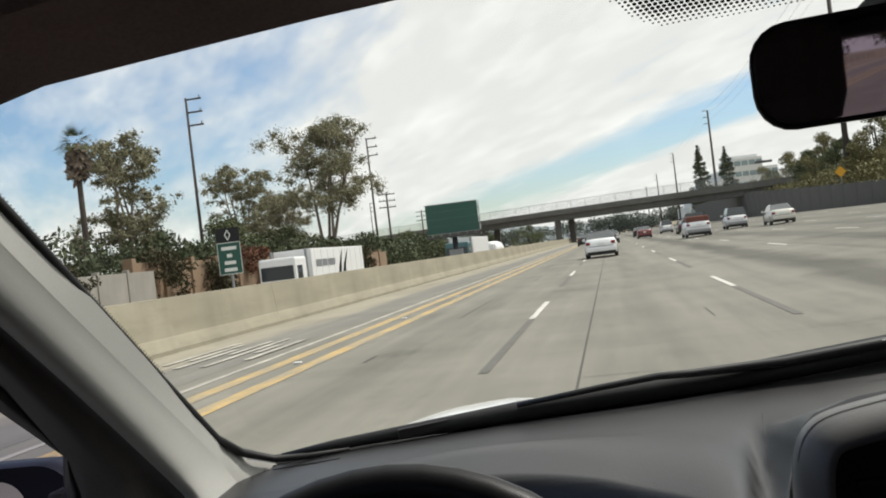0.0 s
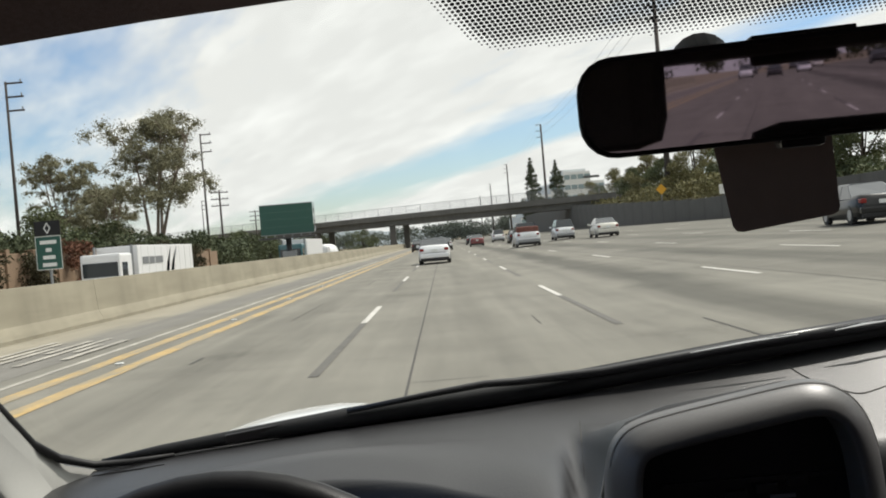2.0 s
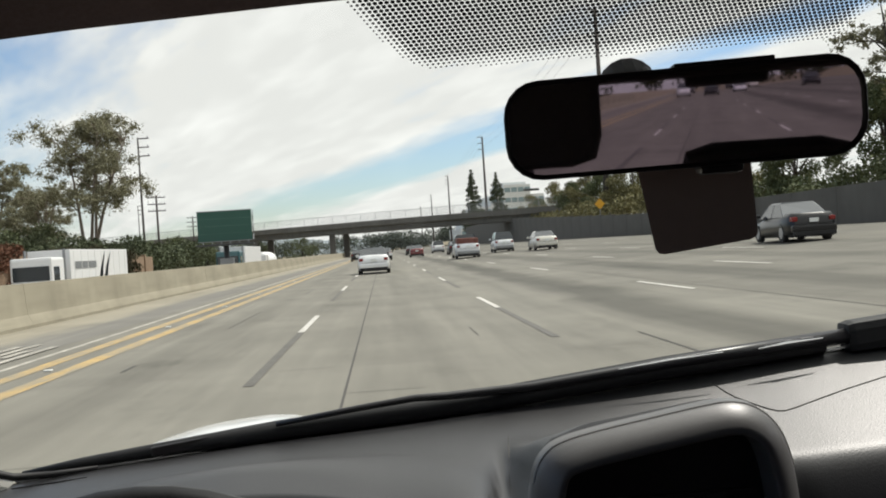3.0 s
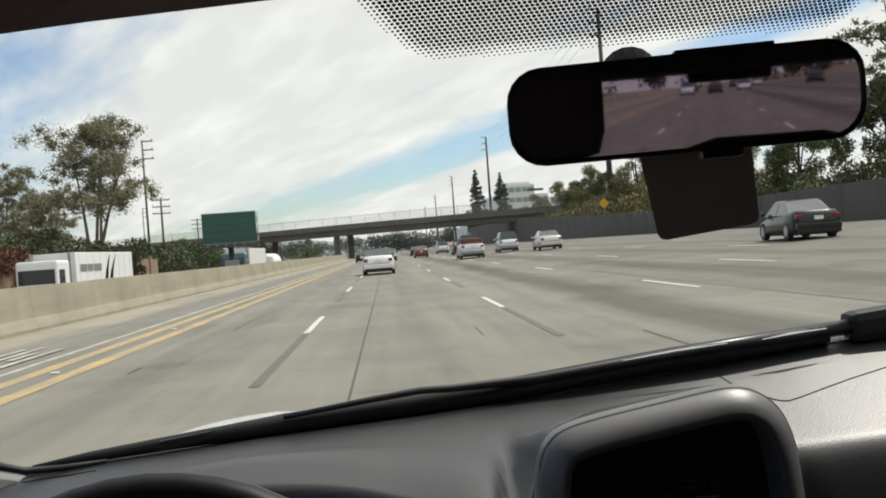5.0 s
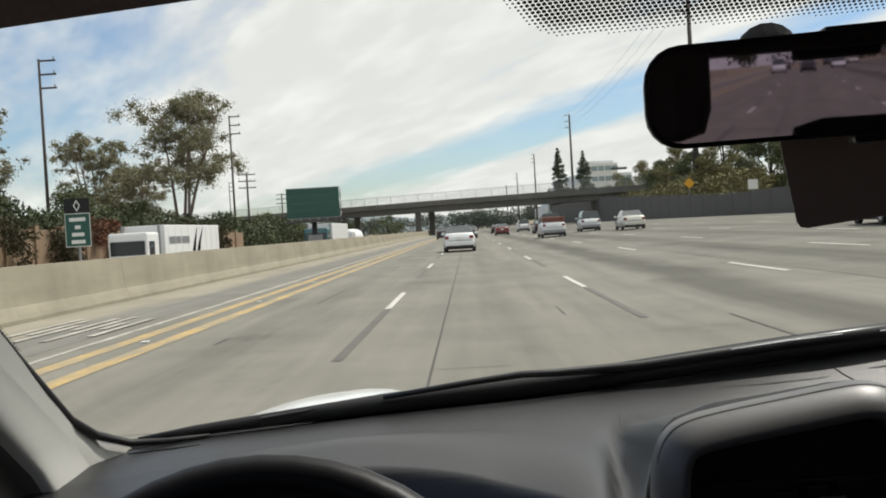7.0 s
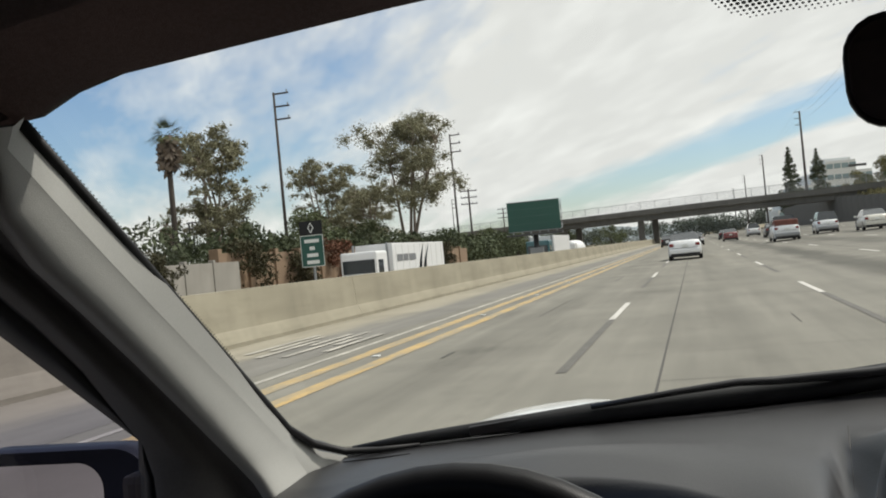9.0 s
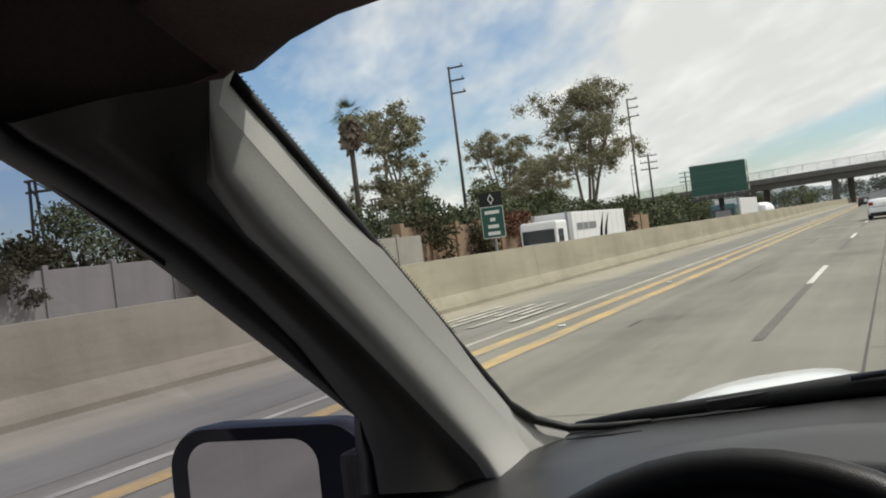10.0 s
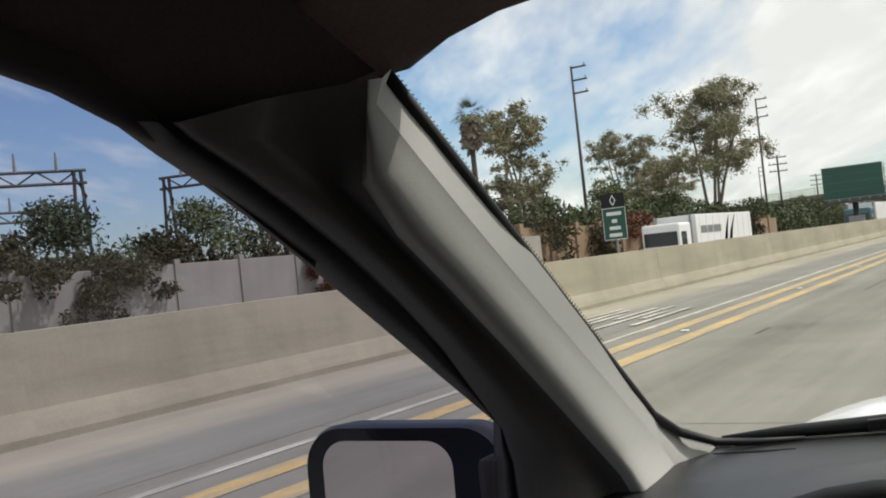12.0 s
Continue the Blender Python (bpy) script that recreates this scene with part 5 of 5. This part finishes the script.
def build_shell():
    # headliner: from the screen's upper edge back over the cabin
    xs = [-0.475, -0.455, -0.434, -0.395, -0.355, -0.28, -0.15, 0.0, 0.2, 0.4, 0.6, 0.8, 0.95, 1.04]
    rows = []
    for y_off, dz in ((0.03, 0.004), (0.0, -0.004), (-0.04, 0.012), (-0.12, 0.045), (-0.35, 0.075), (-0.9, 0.08), (-1.7, 0.05), (-2.4, -0.03)):
        r = []
        for x in xs:
            z = header_z(max(x, -0.433))
            y = ws_y(max(x, -0.433), z) + y_off
            z += dz - 0.10 * step01(x, 0.85, 1.02)
            r.append((x, y, z))
        rows.append(r)
    bm = bmesh.new()
    loft(bm, rows)
    bmesh.ops.solidify(bm, geom=bm.faces[:], thickness=-0.02)
    part("headliner", bm, "headliner", own, "dark cloth headliner", smooth=True)
    # curved roof rail over the side window, joining the pillar
    seal = [(-0.527, 0.56, 1.362), (-0.525, 0.535, 1.373), (-0.521, 0.471, 1.403), (-0.519, 0.418, 1.414), (-0.52, 0.2, 1.432), (-0.53, -0.7, 1.432)]
    part("roof_rail", tube(bmesh.new(), [(x + 0.006, y - 0.016, z + 0.022) for x, y, z in seal], [0.003, 0.009, 0.0165, 0.0165, 0.0165, 0.0165], 10), "doortrim", own, smooth=True)
    lin = bmesh.new()
    a = [(-0.434, 0.648, 1.430), (-0.43, 0.50, 1.50), (-0.44, 0.40, 1.525), (-0.44, 0.2, 1.54), (-0.44, -0.7, 1.54)]
    b = [(-0.516, 0.548, 1.384), (-0.513, 0.463, 1.416), (-0.511, 0.410, 1.427), (-0.514, 0.2, 1.445), (-0.54, -0.7, 1.447)]
    m = [tuple((Vector(p) + Vector(q)) / 2 + Vector((0.016, -0.014, -0.003))) for p, q in zip(a, b)]
    loft(lin, [list(q) for q in zip(a, m, b)])
    part("side_lining", lin, "headliner", own, smooth=True)
    bm = bmesh.new()
    bm.faces.new([bm.verts.new(p) for p in ((-0.549, 0.695, 1.303), (-0.538, 0.60, 1.353), (-0.532, 0.535, 1.386), (-0.528, 0.45, 1.422), (-0.50, 0.45, 1.50), (-0.50, 0.68, 1.44))])
    part("corner_filler", bm, "doortrim", own)
    part("sun_visor", boxed((-0.40, 0.36, 1.492), (0.04, 0.50, 1.508), 0.006, pose(0, 0, -0.006, 0, -4, 0)), "headliner", own)
    part("visor_hinge", tube(bmesh.new(), [(-0.415, 0.52, 1.478), (-0.30, 0.52, 1.487)], 0.008, 8), "doortrim", own, smooth=True)
    # doors, floor, rear
    part("door_panel", boxed((-0.66, -0.9, 0.25), (-0.575, 0.99, 0.985), 0.02), "doortrim", own)
    part("door_panel", boxed((1.01, -1.0, 0.25), (1.10, 1.2, 1.00), 0.02), "doortrim", own)
    part("middle_pillar", boxed((-0.62, -0.62, 0.9), (-0.545, -0.42, 1.46), 0.02), "doortrim", own)
    part("middle_pillar", boxed((1.0, -0.62, 0.9), (1.06, -0.42, 1.5), 0.02), "doortrim", own)
    part("front_pillar", tube(bmesh.new(), [(0.93, 1.42, 1.12), (0.88, 0.72, 1.53)], [0.035, 0.03], 8), "pillar", own)
    part("floor_pan", boxed((-0.66, -2.0, 0.2), (1.10, 1.5, 0.28)), "doortrim", own)
    part("tailgate", boxed((-0.6, -2.02, 0.28), (1.05, -1.95, 1.06), 0.02), "doortrim", own)
    part("rear_pillar", boxed((-0.62, -2.0, 0.9), (-0.31, -1.3, 1.52), 0.03), "doortrim", own)
    part("rear_pillar", boxed((0.86, -2.0, 0.9), (1.06, -1.3, 1.52), 0.03), "doortrim", own)
    part("rear_header", boxed((-0.6, -2.0, 1.413), (1.05, -1.7, 1.54), 0.02), "headliner", own)
    part("brake_light_housing", boxed((0.17, -1.88, 1.385), (0.40, -1.80, 1.43), 0.012), "doortrim", own)
    for x, w, z in ((-0.22, 0.26, 1.02), (0.36, 0.20, 1.255), (0.83, 0.26, 1.265)):
        part("rear_seat", boxed((x - w, -1.35, 0.4), (x + w, -1.15, z), 0.08), "doortrim", own)
    g = part("rear_window", loft(bmesh.new(), [[(-0.5, -1.98, 1.03), (1.0, -1.98, 1.03)], [(-0.5, -1.9, 1.46), (1.0, -1.9, 1.46)]]), "rearglass", own, "tinted rear window")
    g.visible_shadow = False
    seat = thing("driver_seat", "dark cloth driver's seat with headrest", "seat")
    part("seat_back", boxed((-0.37, -0.62, 0.45), (0.09, -0.44, 1.24), 0.07), "doortrim", seat)
    part("headrest", boxed((-0.27, -0.60, 1.27), (0.06, -0.48, 1.46), 0.05), "doortrim", seat)
    part("cushion", boxed((-0.38, -0.55, 0.35), (0.10, -0.02, 0.52), 0.07), "doortrim", seat)
    # side glass
    g = part("side_window", loft(bmesh.new(), [[(-0.585, 1.12, 0.97), (-0.575, 1.08, 1.20)], [(-0.585, 0.6, 0.97), (-0.566, 0.6, 1.46)], [(-0.585, 0.3, 0.97), (-0.560, 0.3, 1.54)], [(-0.585, -0.45, 0.97), (-0.56, -0.45, 1.54)]]), "sideglass", own, "lightly tinted side window")
    g.visible_shadow = False
    # the other side windows, out of view, tinted to dim the cabin's light
    part("passenger_window", loft(bmesh.new(), [[(1.05, -0.42, 0.98), (1.03, -0.42, 1.53)], [(1.05, 0.55, 0.98), (1.03, 0.55, 1.53)], [(1.05, 1.30, 0.98), (1.03, 1.05, 1.20)]]), "tintglass", own, "tinted passenger window")
    for x in (-0.585, 1.05):
        part("rear_side_window", loft(bmesh.new(), [[(x, -1.35, 0.98), (x * 0.98, -1.35, 1.53)], [(x, -0.60, 0.98), (x * 0.98, -0.60, 1.53)]]), "tintglass", own, "dark tinted rear side window")
    for x in (-0.585, 1.05):
        part("roof_side", boxed((x - 0.04, -2.0, 1.50), (x + 0.04, 0.62 if x > 0 else 0.30, 1.60), 0.02), "headliner", own)


def front_y(x):
    """How far ahead the dashboard's front edge lies: it is scooped out round the instruments."""
    if x < 0.10:
        return 0.735 + 0.155 * max(0.0, 1 - ((x + 0.14) / 0.23) ** 2) ** 0.8
    return 0.735 + 0.335 * step01(x, 0.34, 0.49)


def build_dash():
    def height(x, y):
        z = dash_z(x, y)
        # the passenger side falls gently towards the cabin
        z -= 0.44 * step01(x, 0.08, 0.50) * max(0.0, ws_y(max(x, -0.42), z) - y)
        # instrument hood in front of the driver
        e = math.hypot((x + 0.13) / 0.30, (y - 0.88) / 0.22)
        z += 0.016 * (1 - step01(e, 0.45, 1.0)) - 0.10 * max(0.0, 1.02 - y) * (1 - step01(x, 0.02, 0.12))
        # groove between the instrument hood and the console
        z -= 0.015 * math.exp(-((x - 0.140 - 0.12 * (y - 0.887)) / 0.010) ** 2) * (1 - step01(y, 0.92, 1.12))
        # roll the edge down towards the driver, but not behind the console hood
        crest = float(np.interp(x, (0.135, 0.150, 0.158, 0.168, 0.203, 0.248, 0.293, 0.309, 0.325, 0.345, 0.365, 0.40), (1.06, 1.088, 1.120, 1.140, 1.1535, 1.1605, 1.1675, 1.1685, 1.166, 1.150, 1.115, 1.06)))
        under = step01(x, 0.140, 0.150) * (1 - step01(x, 0.362, 0.385))
        z -= 0.30 * step01(front_y(x) + 0.03 - y, 0.0, 0.05 + 0.07 * step01(x, 0.42, 0.52)) ** 1.6 * (1 - under)
        return z + max(0.0, crest - z) * (1 - step01(y, 0.762, 1.12)) * under
    nx, ny = 190, 80
    xs = [-0.56 + 1.62 * i / nx for i in range(nx + 1)]
    rows = []
    for j in range(ny + 1):
        v = j / ny
        row = []
        for x in xs:
            yend = ws_y(max(x, -0.42), dash_z(x, 1)) + 0.005
            if x < -0.42:
                yend = 1.17 - 1.2 * (-0.42 - x)
            y0 = front_y(x) - 0.03 - 0.07 * step01(x, 0.42, 0.52) + 0.062 * step01(x, 0.140, 0.150) * (1 - step01(x, 0.362, 0.385))
            y = y0 + (yend - y0) * v ** 1.7
            row.append((x, y, height(x, y)))
        rows.append(row)
    # the top pad, and the black fascia that rolls down from it
    bm, fascia = loft(bmesh.new(), rows[19:]), loft(bmesh.new(), rows[:20])
    part("dashboard", bm, "dash", own, "dark grey grained dashboard", smooth=True)
    part("dash_fascia", fascia, "fascia", own, "black lower fascia", smooth=True)
    part("dash_front", boxed((-0.56, 0.64, 0.35), (1.06, 1.0, 0.84), 0.03), "fascia", own)
    # the instrument recess and the console display
    ix = [-0.36 + 0.44 * i / 24 for i in range(25)]
    part("instrument_recess", loft(bmesh.new(), [[(x, front_y(x) - 0.012, dash_z(x, 1) - 0.030), (x, front_y(x) - 0.03, 0.86)] for x in ix]), "blackgloss", own)
    disp = thing("display", "", "")
    disp.parent = own
    o = [(0.156, 1.02), (0.158, 1.095), (0.161, 1.117), (0.166, 1.128), (0.175, 1.135), (0.203, 1.141), (0.248, 1.148), (0.293, 1.155), (0.309, 1.156), (0.322, 1.153), (0.334, 1.144), (0.342, 1.129), (0.348, 1.10), (0.352, 1.02)]
    for _ in range(2):
        q = [o[0]]
        for a, b in zip(o, o[1:]):
            q += [(a[0] * 0.75 + b[0] * 0.25, a[1] * 0.75 + b[1] * 0.25), (a[0] * 0.25 + b[0] * 0.75, a[1] * 0.25 + b[1] * 0.75)]
        o = q + [o[-1]]
    nrm = []
    for k in range(len(o)):
        a, b = Vector(o[max(k - 1, 0)]), Vector(o[min(k + 1, len(o) - 1)])
        d = (b - a).normalized()
        nrm.append(Vector((-d.y, d.x)))

    def ring(out, y, fall=0.0, spread=0.0):
        return [(p[0] + n.x * (out + spread), y, p[1] + n.y * out - fall) for p, n in zip(o, nrm)]
    rows = [ring(-0.011, 0.775), ring(-0.011, 0.737), ring(-0.009, 0.733), ring(-0.004, 0.734), ring(0.003, 0.740), ring(0.009, 0.747), ring(0.0122, 0.7535), ring(0.0138, 0.766)]
    for k in range(1, 13):
        u = k / 12
        rows.append(ring(0.0138 - 0.012 * u, 0.766 + 0.06 * u, 0.035 * u, -0.010 * u))
    bm = bmesh.new()
    loft(bm, rows)
    bmesh.ops.recalc_face_normals(bm, faces=bm.faces)
    part("console_hood", bm, "console", own, "smooth grey console hood", smooth=True)
    sc = bmesh.new()
    sc.faces.new([sc.verts.new((x, 0.768, z)) for x, z in o])
    part("screen", sc, "blackgloss", disp)
    for k in range(4):
        part("button", boxed((0.215 + 0.024 * k, 0.760, 1.075 + 0.004 * k), (0.232 + 0.024 * k, 0.769, 1.083 + 0.004 * k), 0.002), "blackplastic", disp)
    for x, z, w, h, mt in ((0.196, 1.062, 0.012, 0.010, "redlens"), (0.210, 1.060, 0.004, 0.012, "iconwhite"), (0.226, 1.066, 0.010, 0.003, "iconwhite"), (0.248, 1.070, 0.016, 0.003, "iconwhite"), (0.275, 1.077, 0.020, 0.003, "iconwhite")):
        part("display_mark", boxed((x, 0.7655, z), (x + w, 0.7675, z + h)), mt, disp)
    part("display_bezel", boxed((0.190, 0.762, 1.092), (0.330, 0.769, 1.096), 0.001), "blackplastic", disp)

    # fine seams on the hood and on the pad
    def on(x, y, up=0.0004):
        return (x, y, height(x, y) + up)
    part("vent_slit", tube(bmesh.new(), [on(-0.40, 1.15), on(-0.374, 1.145), on(-0.343, 1.14), on(-0.312, 1.142)], [0.0006, 0.0016, 0.0014, 0.0005], 6), "rubber", own)
    sm = ring(0.0122, 0.7535)
    part("seam", tube(bmesh.new(), [p for p in sm if p[2] > 1.112], 0.0008, 5), "seam", own)
    part("seam", tube(bmesh.new(), [on(0.145 + 0.12 * (y - 0.887), y) for y in (0.86, 0.90, 0.95, 1.0, 1.05, 1.10)], [0.0007, 0.0007, 0.0006, 0.0005, 0.0004, 0.0003], 6), "crack", own)
    ps = [(0.4551, 1.2413), (0.4643, 1.2193), (0.4727, 1.2054), (0.484, 1.1939), (0.4965, 1.1814), (0.5031, 1.1755), (0.5108, 1.1705), (0.5203, 1.1686), (0.5393, 1.1734), (0.5751, 1.1851), (0.6138, 1.1974), (0.6891, 1.2178), (0.8094, 1.2382), (0.9603, 1.2574)]
    part("seam", tube(bmesh.new(), [on(x, y) for x, y in ps], 0.0008, 5), "crack", own)


def build_wheel():
    t = thing("steering_wheel", "black leather steering wheel", "steering wheel")
    R, r = 0.185, 0.0155
    bm = bmesh.new()
    n, s = 48, 12
    rings = []
    for i in range(n):
        a = 2 * math.pi * i / n
        ring = []
        for k in range(s):
            b = 2 * math.pi * k / s
            q = R + r * math.cos(b)
            ring.append(bm.verts.new((q * math.cos(a), r * math.sin(b), q * math.sin(a))))
        rings.append(ring)
    for i in range(n):
        for k in range(s):
            bm.faces.new((rings[i][k], rings[(i + 1) % n][k], rings[(i + 1) % n][(k + 1) % s], rings[i][(k + 1) % s]))
    part("rim", bm, "leather", t, smooth=True)
    part("hub", tube(bmesh.new(), [(0, 0.05, 0), (0, 0.0, 0), (0, -0.02, 0)], [0.085, 0.08, 0.06], 20), "blackplastic", t, smooth=True)
    for a in (200, 340, 270):
        x, z = math.cos(radians(a)), math.sin(radians(a))
        part("spoke", tube(bmesh.new(), [(x * 0.06, 0.01, z * 0.06), (x * 0.18, 0.0, z * 0.18)], [0.02, 0.016], 8), "blackplastic", t, smooth=True)
    part("column", tube(bmesh.new(), [(0, 0.05, 0), (0, 0.25, -0.02)], 0.045, 12), "blackplastic", t)
    t.matrix_world = pose(-0.140, 0.610, 0.969, -24, 0, 0)


def build_mirror():
    t = thing("rear_view_mirror", "black rear-view mirror reflecting the road behind", "mirror")
    w, h = 0.209, 0.059
    o = rounded(w, h, 0.021)
    body = prism(bmesh.new(), o, 0.030)
    part("housing", body, "blackplastic", t)
    bm = bmesh.new()
    oi = rounded(w - 0.006, h - 0.006, 0.019)
    a = [bm.verts.new((x, -0.004, z)) for x, z in o]
    b = [bm.verts.new((x * 0.985, -0.006, z * 0.97)) for x, z in o]
    c = [bm.verts.new((x, -0.0025, z)) for x, z in oi]
    e = [bm.verts.new((x, 0.0, z)) for x, z in o]
    n = len(o)
    for p, q in ((e, a), (a, b), (b, c)):
        for i in range(n):
            bm.faces.new((p[i], p[(i + 1) % n], q[(i + 1) % n], q[i]))
    part("bezel", bm, "blackplastic", t, smooth=True)
    bm = bmesh.new()
    bm.faces.new([bm.verts.new((x, -0.0024, z)) for x, z in oi])
    part("mirror_glass", bm, "mirror", t)
    part("lever", boxed((0.008, -0.003, -0.0345), (0.034, 0.02, -0.027), 0.004), "blackplastic", t)
    part("mount", tube(bmesh.new(), [(-0.012, 0.03, 0.0), (-0.012, 0.10, 0.03)], [0.013, 0.012], 10), "blackplastic", t)
    part("mount_foot", tube(bmesh.new(), [(-0.02, 0.085, 0.016), (-0.02, 0.12, 0.030)], [0.021, 0.021], 18), "rubber", t)
    part("bracket", boxed((0.0, 0.02, 0.030), (0.06, 0.05, 0.034), 0.001), "blackplastic", t)
    t.matrix_world = pose(0.2240, 0.556, 1.3722, 4.0, -0.6, -9.5)
    c = thing("hanging_card", "dark taupe card hanging below the mirror", "card")
    part("card_sheet", prism(bmesh.new(), [(-0.038, 0.034), (0.0355, 0.034), (0.0345, -0.027), (0.033, -0.030), (0.029, -0.0315), (-0.026, -0.0345), (-0.030, -0.0335), (-0.032, -0.030)], 0.002), "card", c)
    part("clip", boxed((-0.012, -0.001, 0.030), (0.012, 0.006, 0.045), 0.002), "blackplastic", c)
    c.matrix_world = pose(0.2525, 0.622, 1.327, 4, -3.5, -14)


def build_side_mirror():
    t = thing("side_mirror", "dark blue-black door mirror", "mirror")
    w, h = 0.275, 0.165
    o = rounded(w, h, 0.052, 8)
    rows = []
    for d, s in ((0.0, 0.97), (0.012, 1.0), (0.06, 0.96), (0.10, 0.78), (0.125, 0.4)):
        rows.append([(x * s, d, z * s) for x, z in o])
    bm = bmesh.new()
    loft(bm, rows, closed=True)
    bm.faces.new([bm.verts.new((x * 0.4, 0.125, z * 0.4)) for x, z in o])
    part("shell", bm, "mirrorshell", t, smooth=True)
    oi = rounded(0.182, h - 0.042, 0.034, 8)
    bm = bmesh.new()
    a = [bm.verts.new((x * 0.97, 0.0, z * 0.97)) for x, z in o]
    b = [bm.verts.new((x - 0.027, 0.014, z)) for x, z in oi]
    for i in range(len(o)):
        bm.faces.new((a[i], a[(i + 1) % len(o)], b[(i + 1) % len(o)], b[i]))
    part("bezel", bm, "mirrorshell", t, smooth=True)
    bm = bmesh.new()
    bm.faces.new([bm.verts.new((x - 0.027, 0.013, z)) for x, z in oi])
    part("mirror_glass", bm, "mirror", t)
    part("arm", boxed((0.10, 0.01, -0.10), (0.20, 0.08, -0.03), 0.02), "mirrorshell", t)
    t.matrix_world = pose(-0.775, 1.10, 1.020, 0, 1.5, 8)


def build_outer_skin():
    xs = [-0.60, -0.56, -0.50, -0.40, -0.2, 0.0, 0.22, 0.44, 0.66, 0.86, 0.98, 1.04]
    rows = []
    for y, dz in ((0.60, 0.0), (0.45, 0.03), (0.1, 0.05), (-0.6, 0.05), (-1.4, 0.02), (-2.05, -0.06)):
        rows.append([(x, y, 1.60 + dz - 0.10 * abs((x - XC) / 0.83) ** 3.0) for x in xs])
    bm = bmesh.new()
    loft(bm, rows)
    bmesh.ops.recalc_face_normals(bm, faces=bm.faces)
    bmesh.ops.solidify(bm, geom=bm.faces[:], thickness=-0.012)
    part("roof_panel", bm, "whitepaint", own, "white roof", smooth=True)
    for s, x in ((-1, -0.70), (1, 1.14)):
        part("door_skin", boxed((x - 0.03, -2.05, 0.28), (x + 0.03, 1.30, 0.95), 0.025), "whitepaint", own)
        part("front_wing", boxed((x - 0.03, 1.31, 0.30), (x + 0.10 * -s + 0.03 * (s > 0), 2.50, 0.82), 0.04) if s < 0 else boxed((x - 0.10, 1.31, 0.30), (x + 0.03, 2.50, 0.82), 0.04), "whitepaint", own)
        for y in (1.85, -1.35):
            w = part("wheel", tube(bmesh.new(), [(x - s * 0.16, y, 0.31), (x + s * 0.02, y, 0.31)], 0.31, 20), "tyre", own)
            part("rim", tube(bmesh.new(), [(x - s * 0.02, y, 0.31), (x + s * 0.026, y, 0.31)], 0.2, 14), "rim", w)
    part("rear_skin", boxed((-0.68, -2.12, 0.28), (1.12, -2.05, 1.0), 0.03), "whitepaint", own)
    part("nose", boxed((-0.66, 2.42, 0.26), (1.10, 2.62, 0.80), 0.08), "whitepaint", own)
    part("underbody", boxed((-0.60, -2.0, 0.17), (1.04, 2.4, 0.26)), "rubber", own)


def build_front():
    # white bonnet
    rows = []
    for j in range(15):
        y = 1.36 + 0.085 * j
        row = []
        for i in range(41):
            x = -0.66 + 1.76 * i / 40
            z = 0.990 - 0.032 * step01(x, -0.21, -0.07) - 0.115 * min(1.0, abs((x - 0.22) / 0.80)) ** 6 - 0.10 * ((y - 1.88) / 0.6) ** 2 - 0.08 * max(0, (y - 2.2) / 0.4) ** 2
            row.append((x, y, z))
        rows.append(row)
    bm = bmesh.new()
    loft(bm, rows)
    bmesh.ops.recalc_face_normals(bm, faces=bm.faces)
    part("bonnet", bm, "whitepaint", own, "white bonnet", smooth=True)
    part("cowl", loft(bmesh.new(), [[(x, ws_y(max(x, -0.42), dash_z(x, 1)) + d, dash_z(x, 1) - e) for d, e in ((0.0, -0.004), (0.03, 0.0), (0.07, 0.02), (0.16, 0.04))] for x in [-0.42 + 0.08 * i for i in range(18)]]), "rubber", own)
    # wipers lying on the screen's foot
    def on(x, up, off=0.02):
        z = dash_z(x, 1) + up
        return (x, ws_y(x, z) + off, z)
    t = thing("wiper", "black windscreen wiper resting on the glass", "wiper", "wipers")
    part("blade", tube(bmesh.new(), [on(-0.40, 0.008), on(-0.33, 0.009), on(-0.1, 0.012), on(0.15, 0.013), on(0.4, 0.016), on(0.62, 0.014)], [0.004, 0.007, 0.0125, 0.0145, 0.0155, 0.0145], 8), "rubber", t, smooth=True)
    part("arm", tube(bmesh.new(), [on(-0.10, 0.022), on(0.0, 0.030), on(0.07, 0.034), on(0.11, 0.030), on(0.22, 0.024), on(0.45, 0.022), on(0.66, 0.018)], [0.003, 0.004, 0.0045, 0.005, 0.0065, 0.009, 0.011], 8), "blackgloss", t, smooth=True)
    part("clip", boxed((-0.06, -0.006, -0.006), (0.06, 0.006, 0.006), 0.002, Matrix.Translation(Vector(on(-0.19, 0.012))) @ pose(0, 0, 0, 0, -5.5, 8)), "blackplastic", t)
    # thin bright strips added as the sun's glints on the glossy arm
    part("highlight_strip", tube(bmesh.new(), [on(0.33, 0.030, 0.010), on(0.40, 0.030, 0.010), on(0.47, 0.028, 0.009)], [0.0006, 0.0016, 0.0008], 6), "glint", t)
    part("highlight_strip", tube(bmesh.new(), [on(0.52, 0.024, 0.008), on(0.56, 0.025, 0.008), on(0.61, 0.024, 0.008)], [0.0008, 0.0024, 0.0010], 6), "glint", t)
    part("pivot_cap", boxed((-0.05, -0.02, -0.02), (0.06, 0.02, 0.022), 0.012, Matrix.Translation(Vector(on(0.70, 0.016))) @ pose(0, 0, 0, 0, -5, 0)), "rubber", t)


build_windscreen()
build_pillar()
build_shell()
build_dash()
build_wheel()
build_mirror()
build_side_mirror()
build_front()
build_outer_skin()
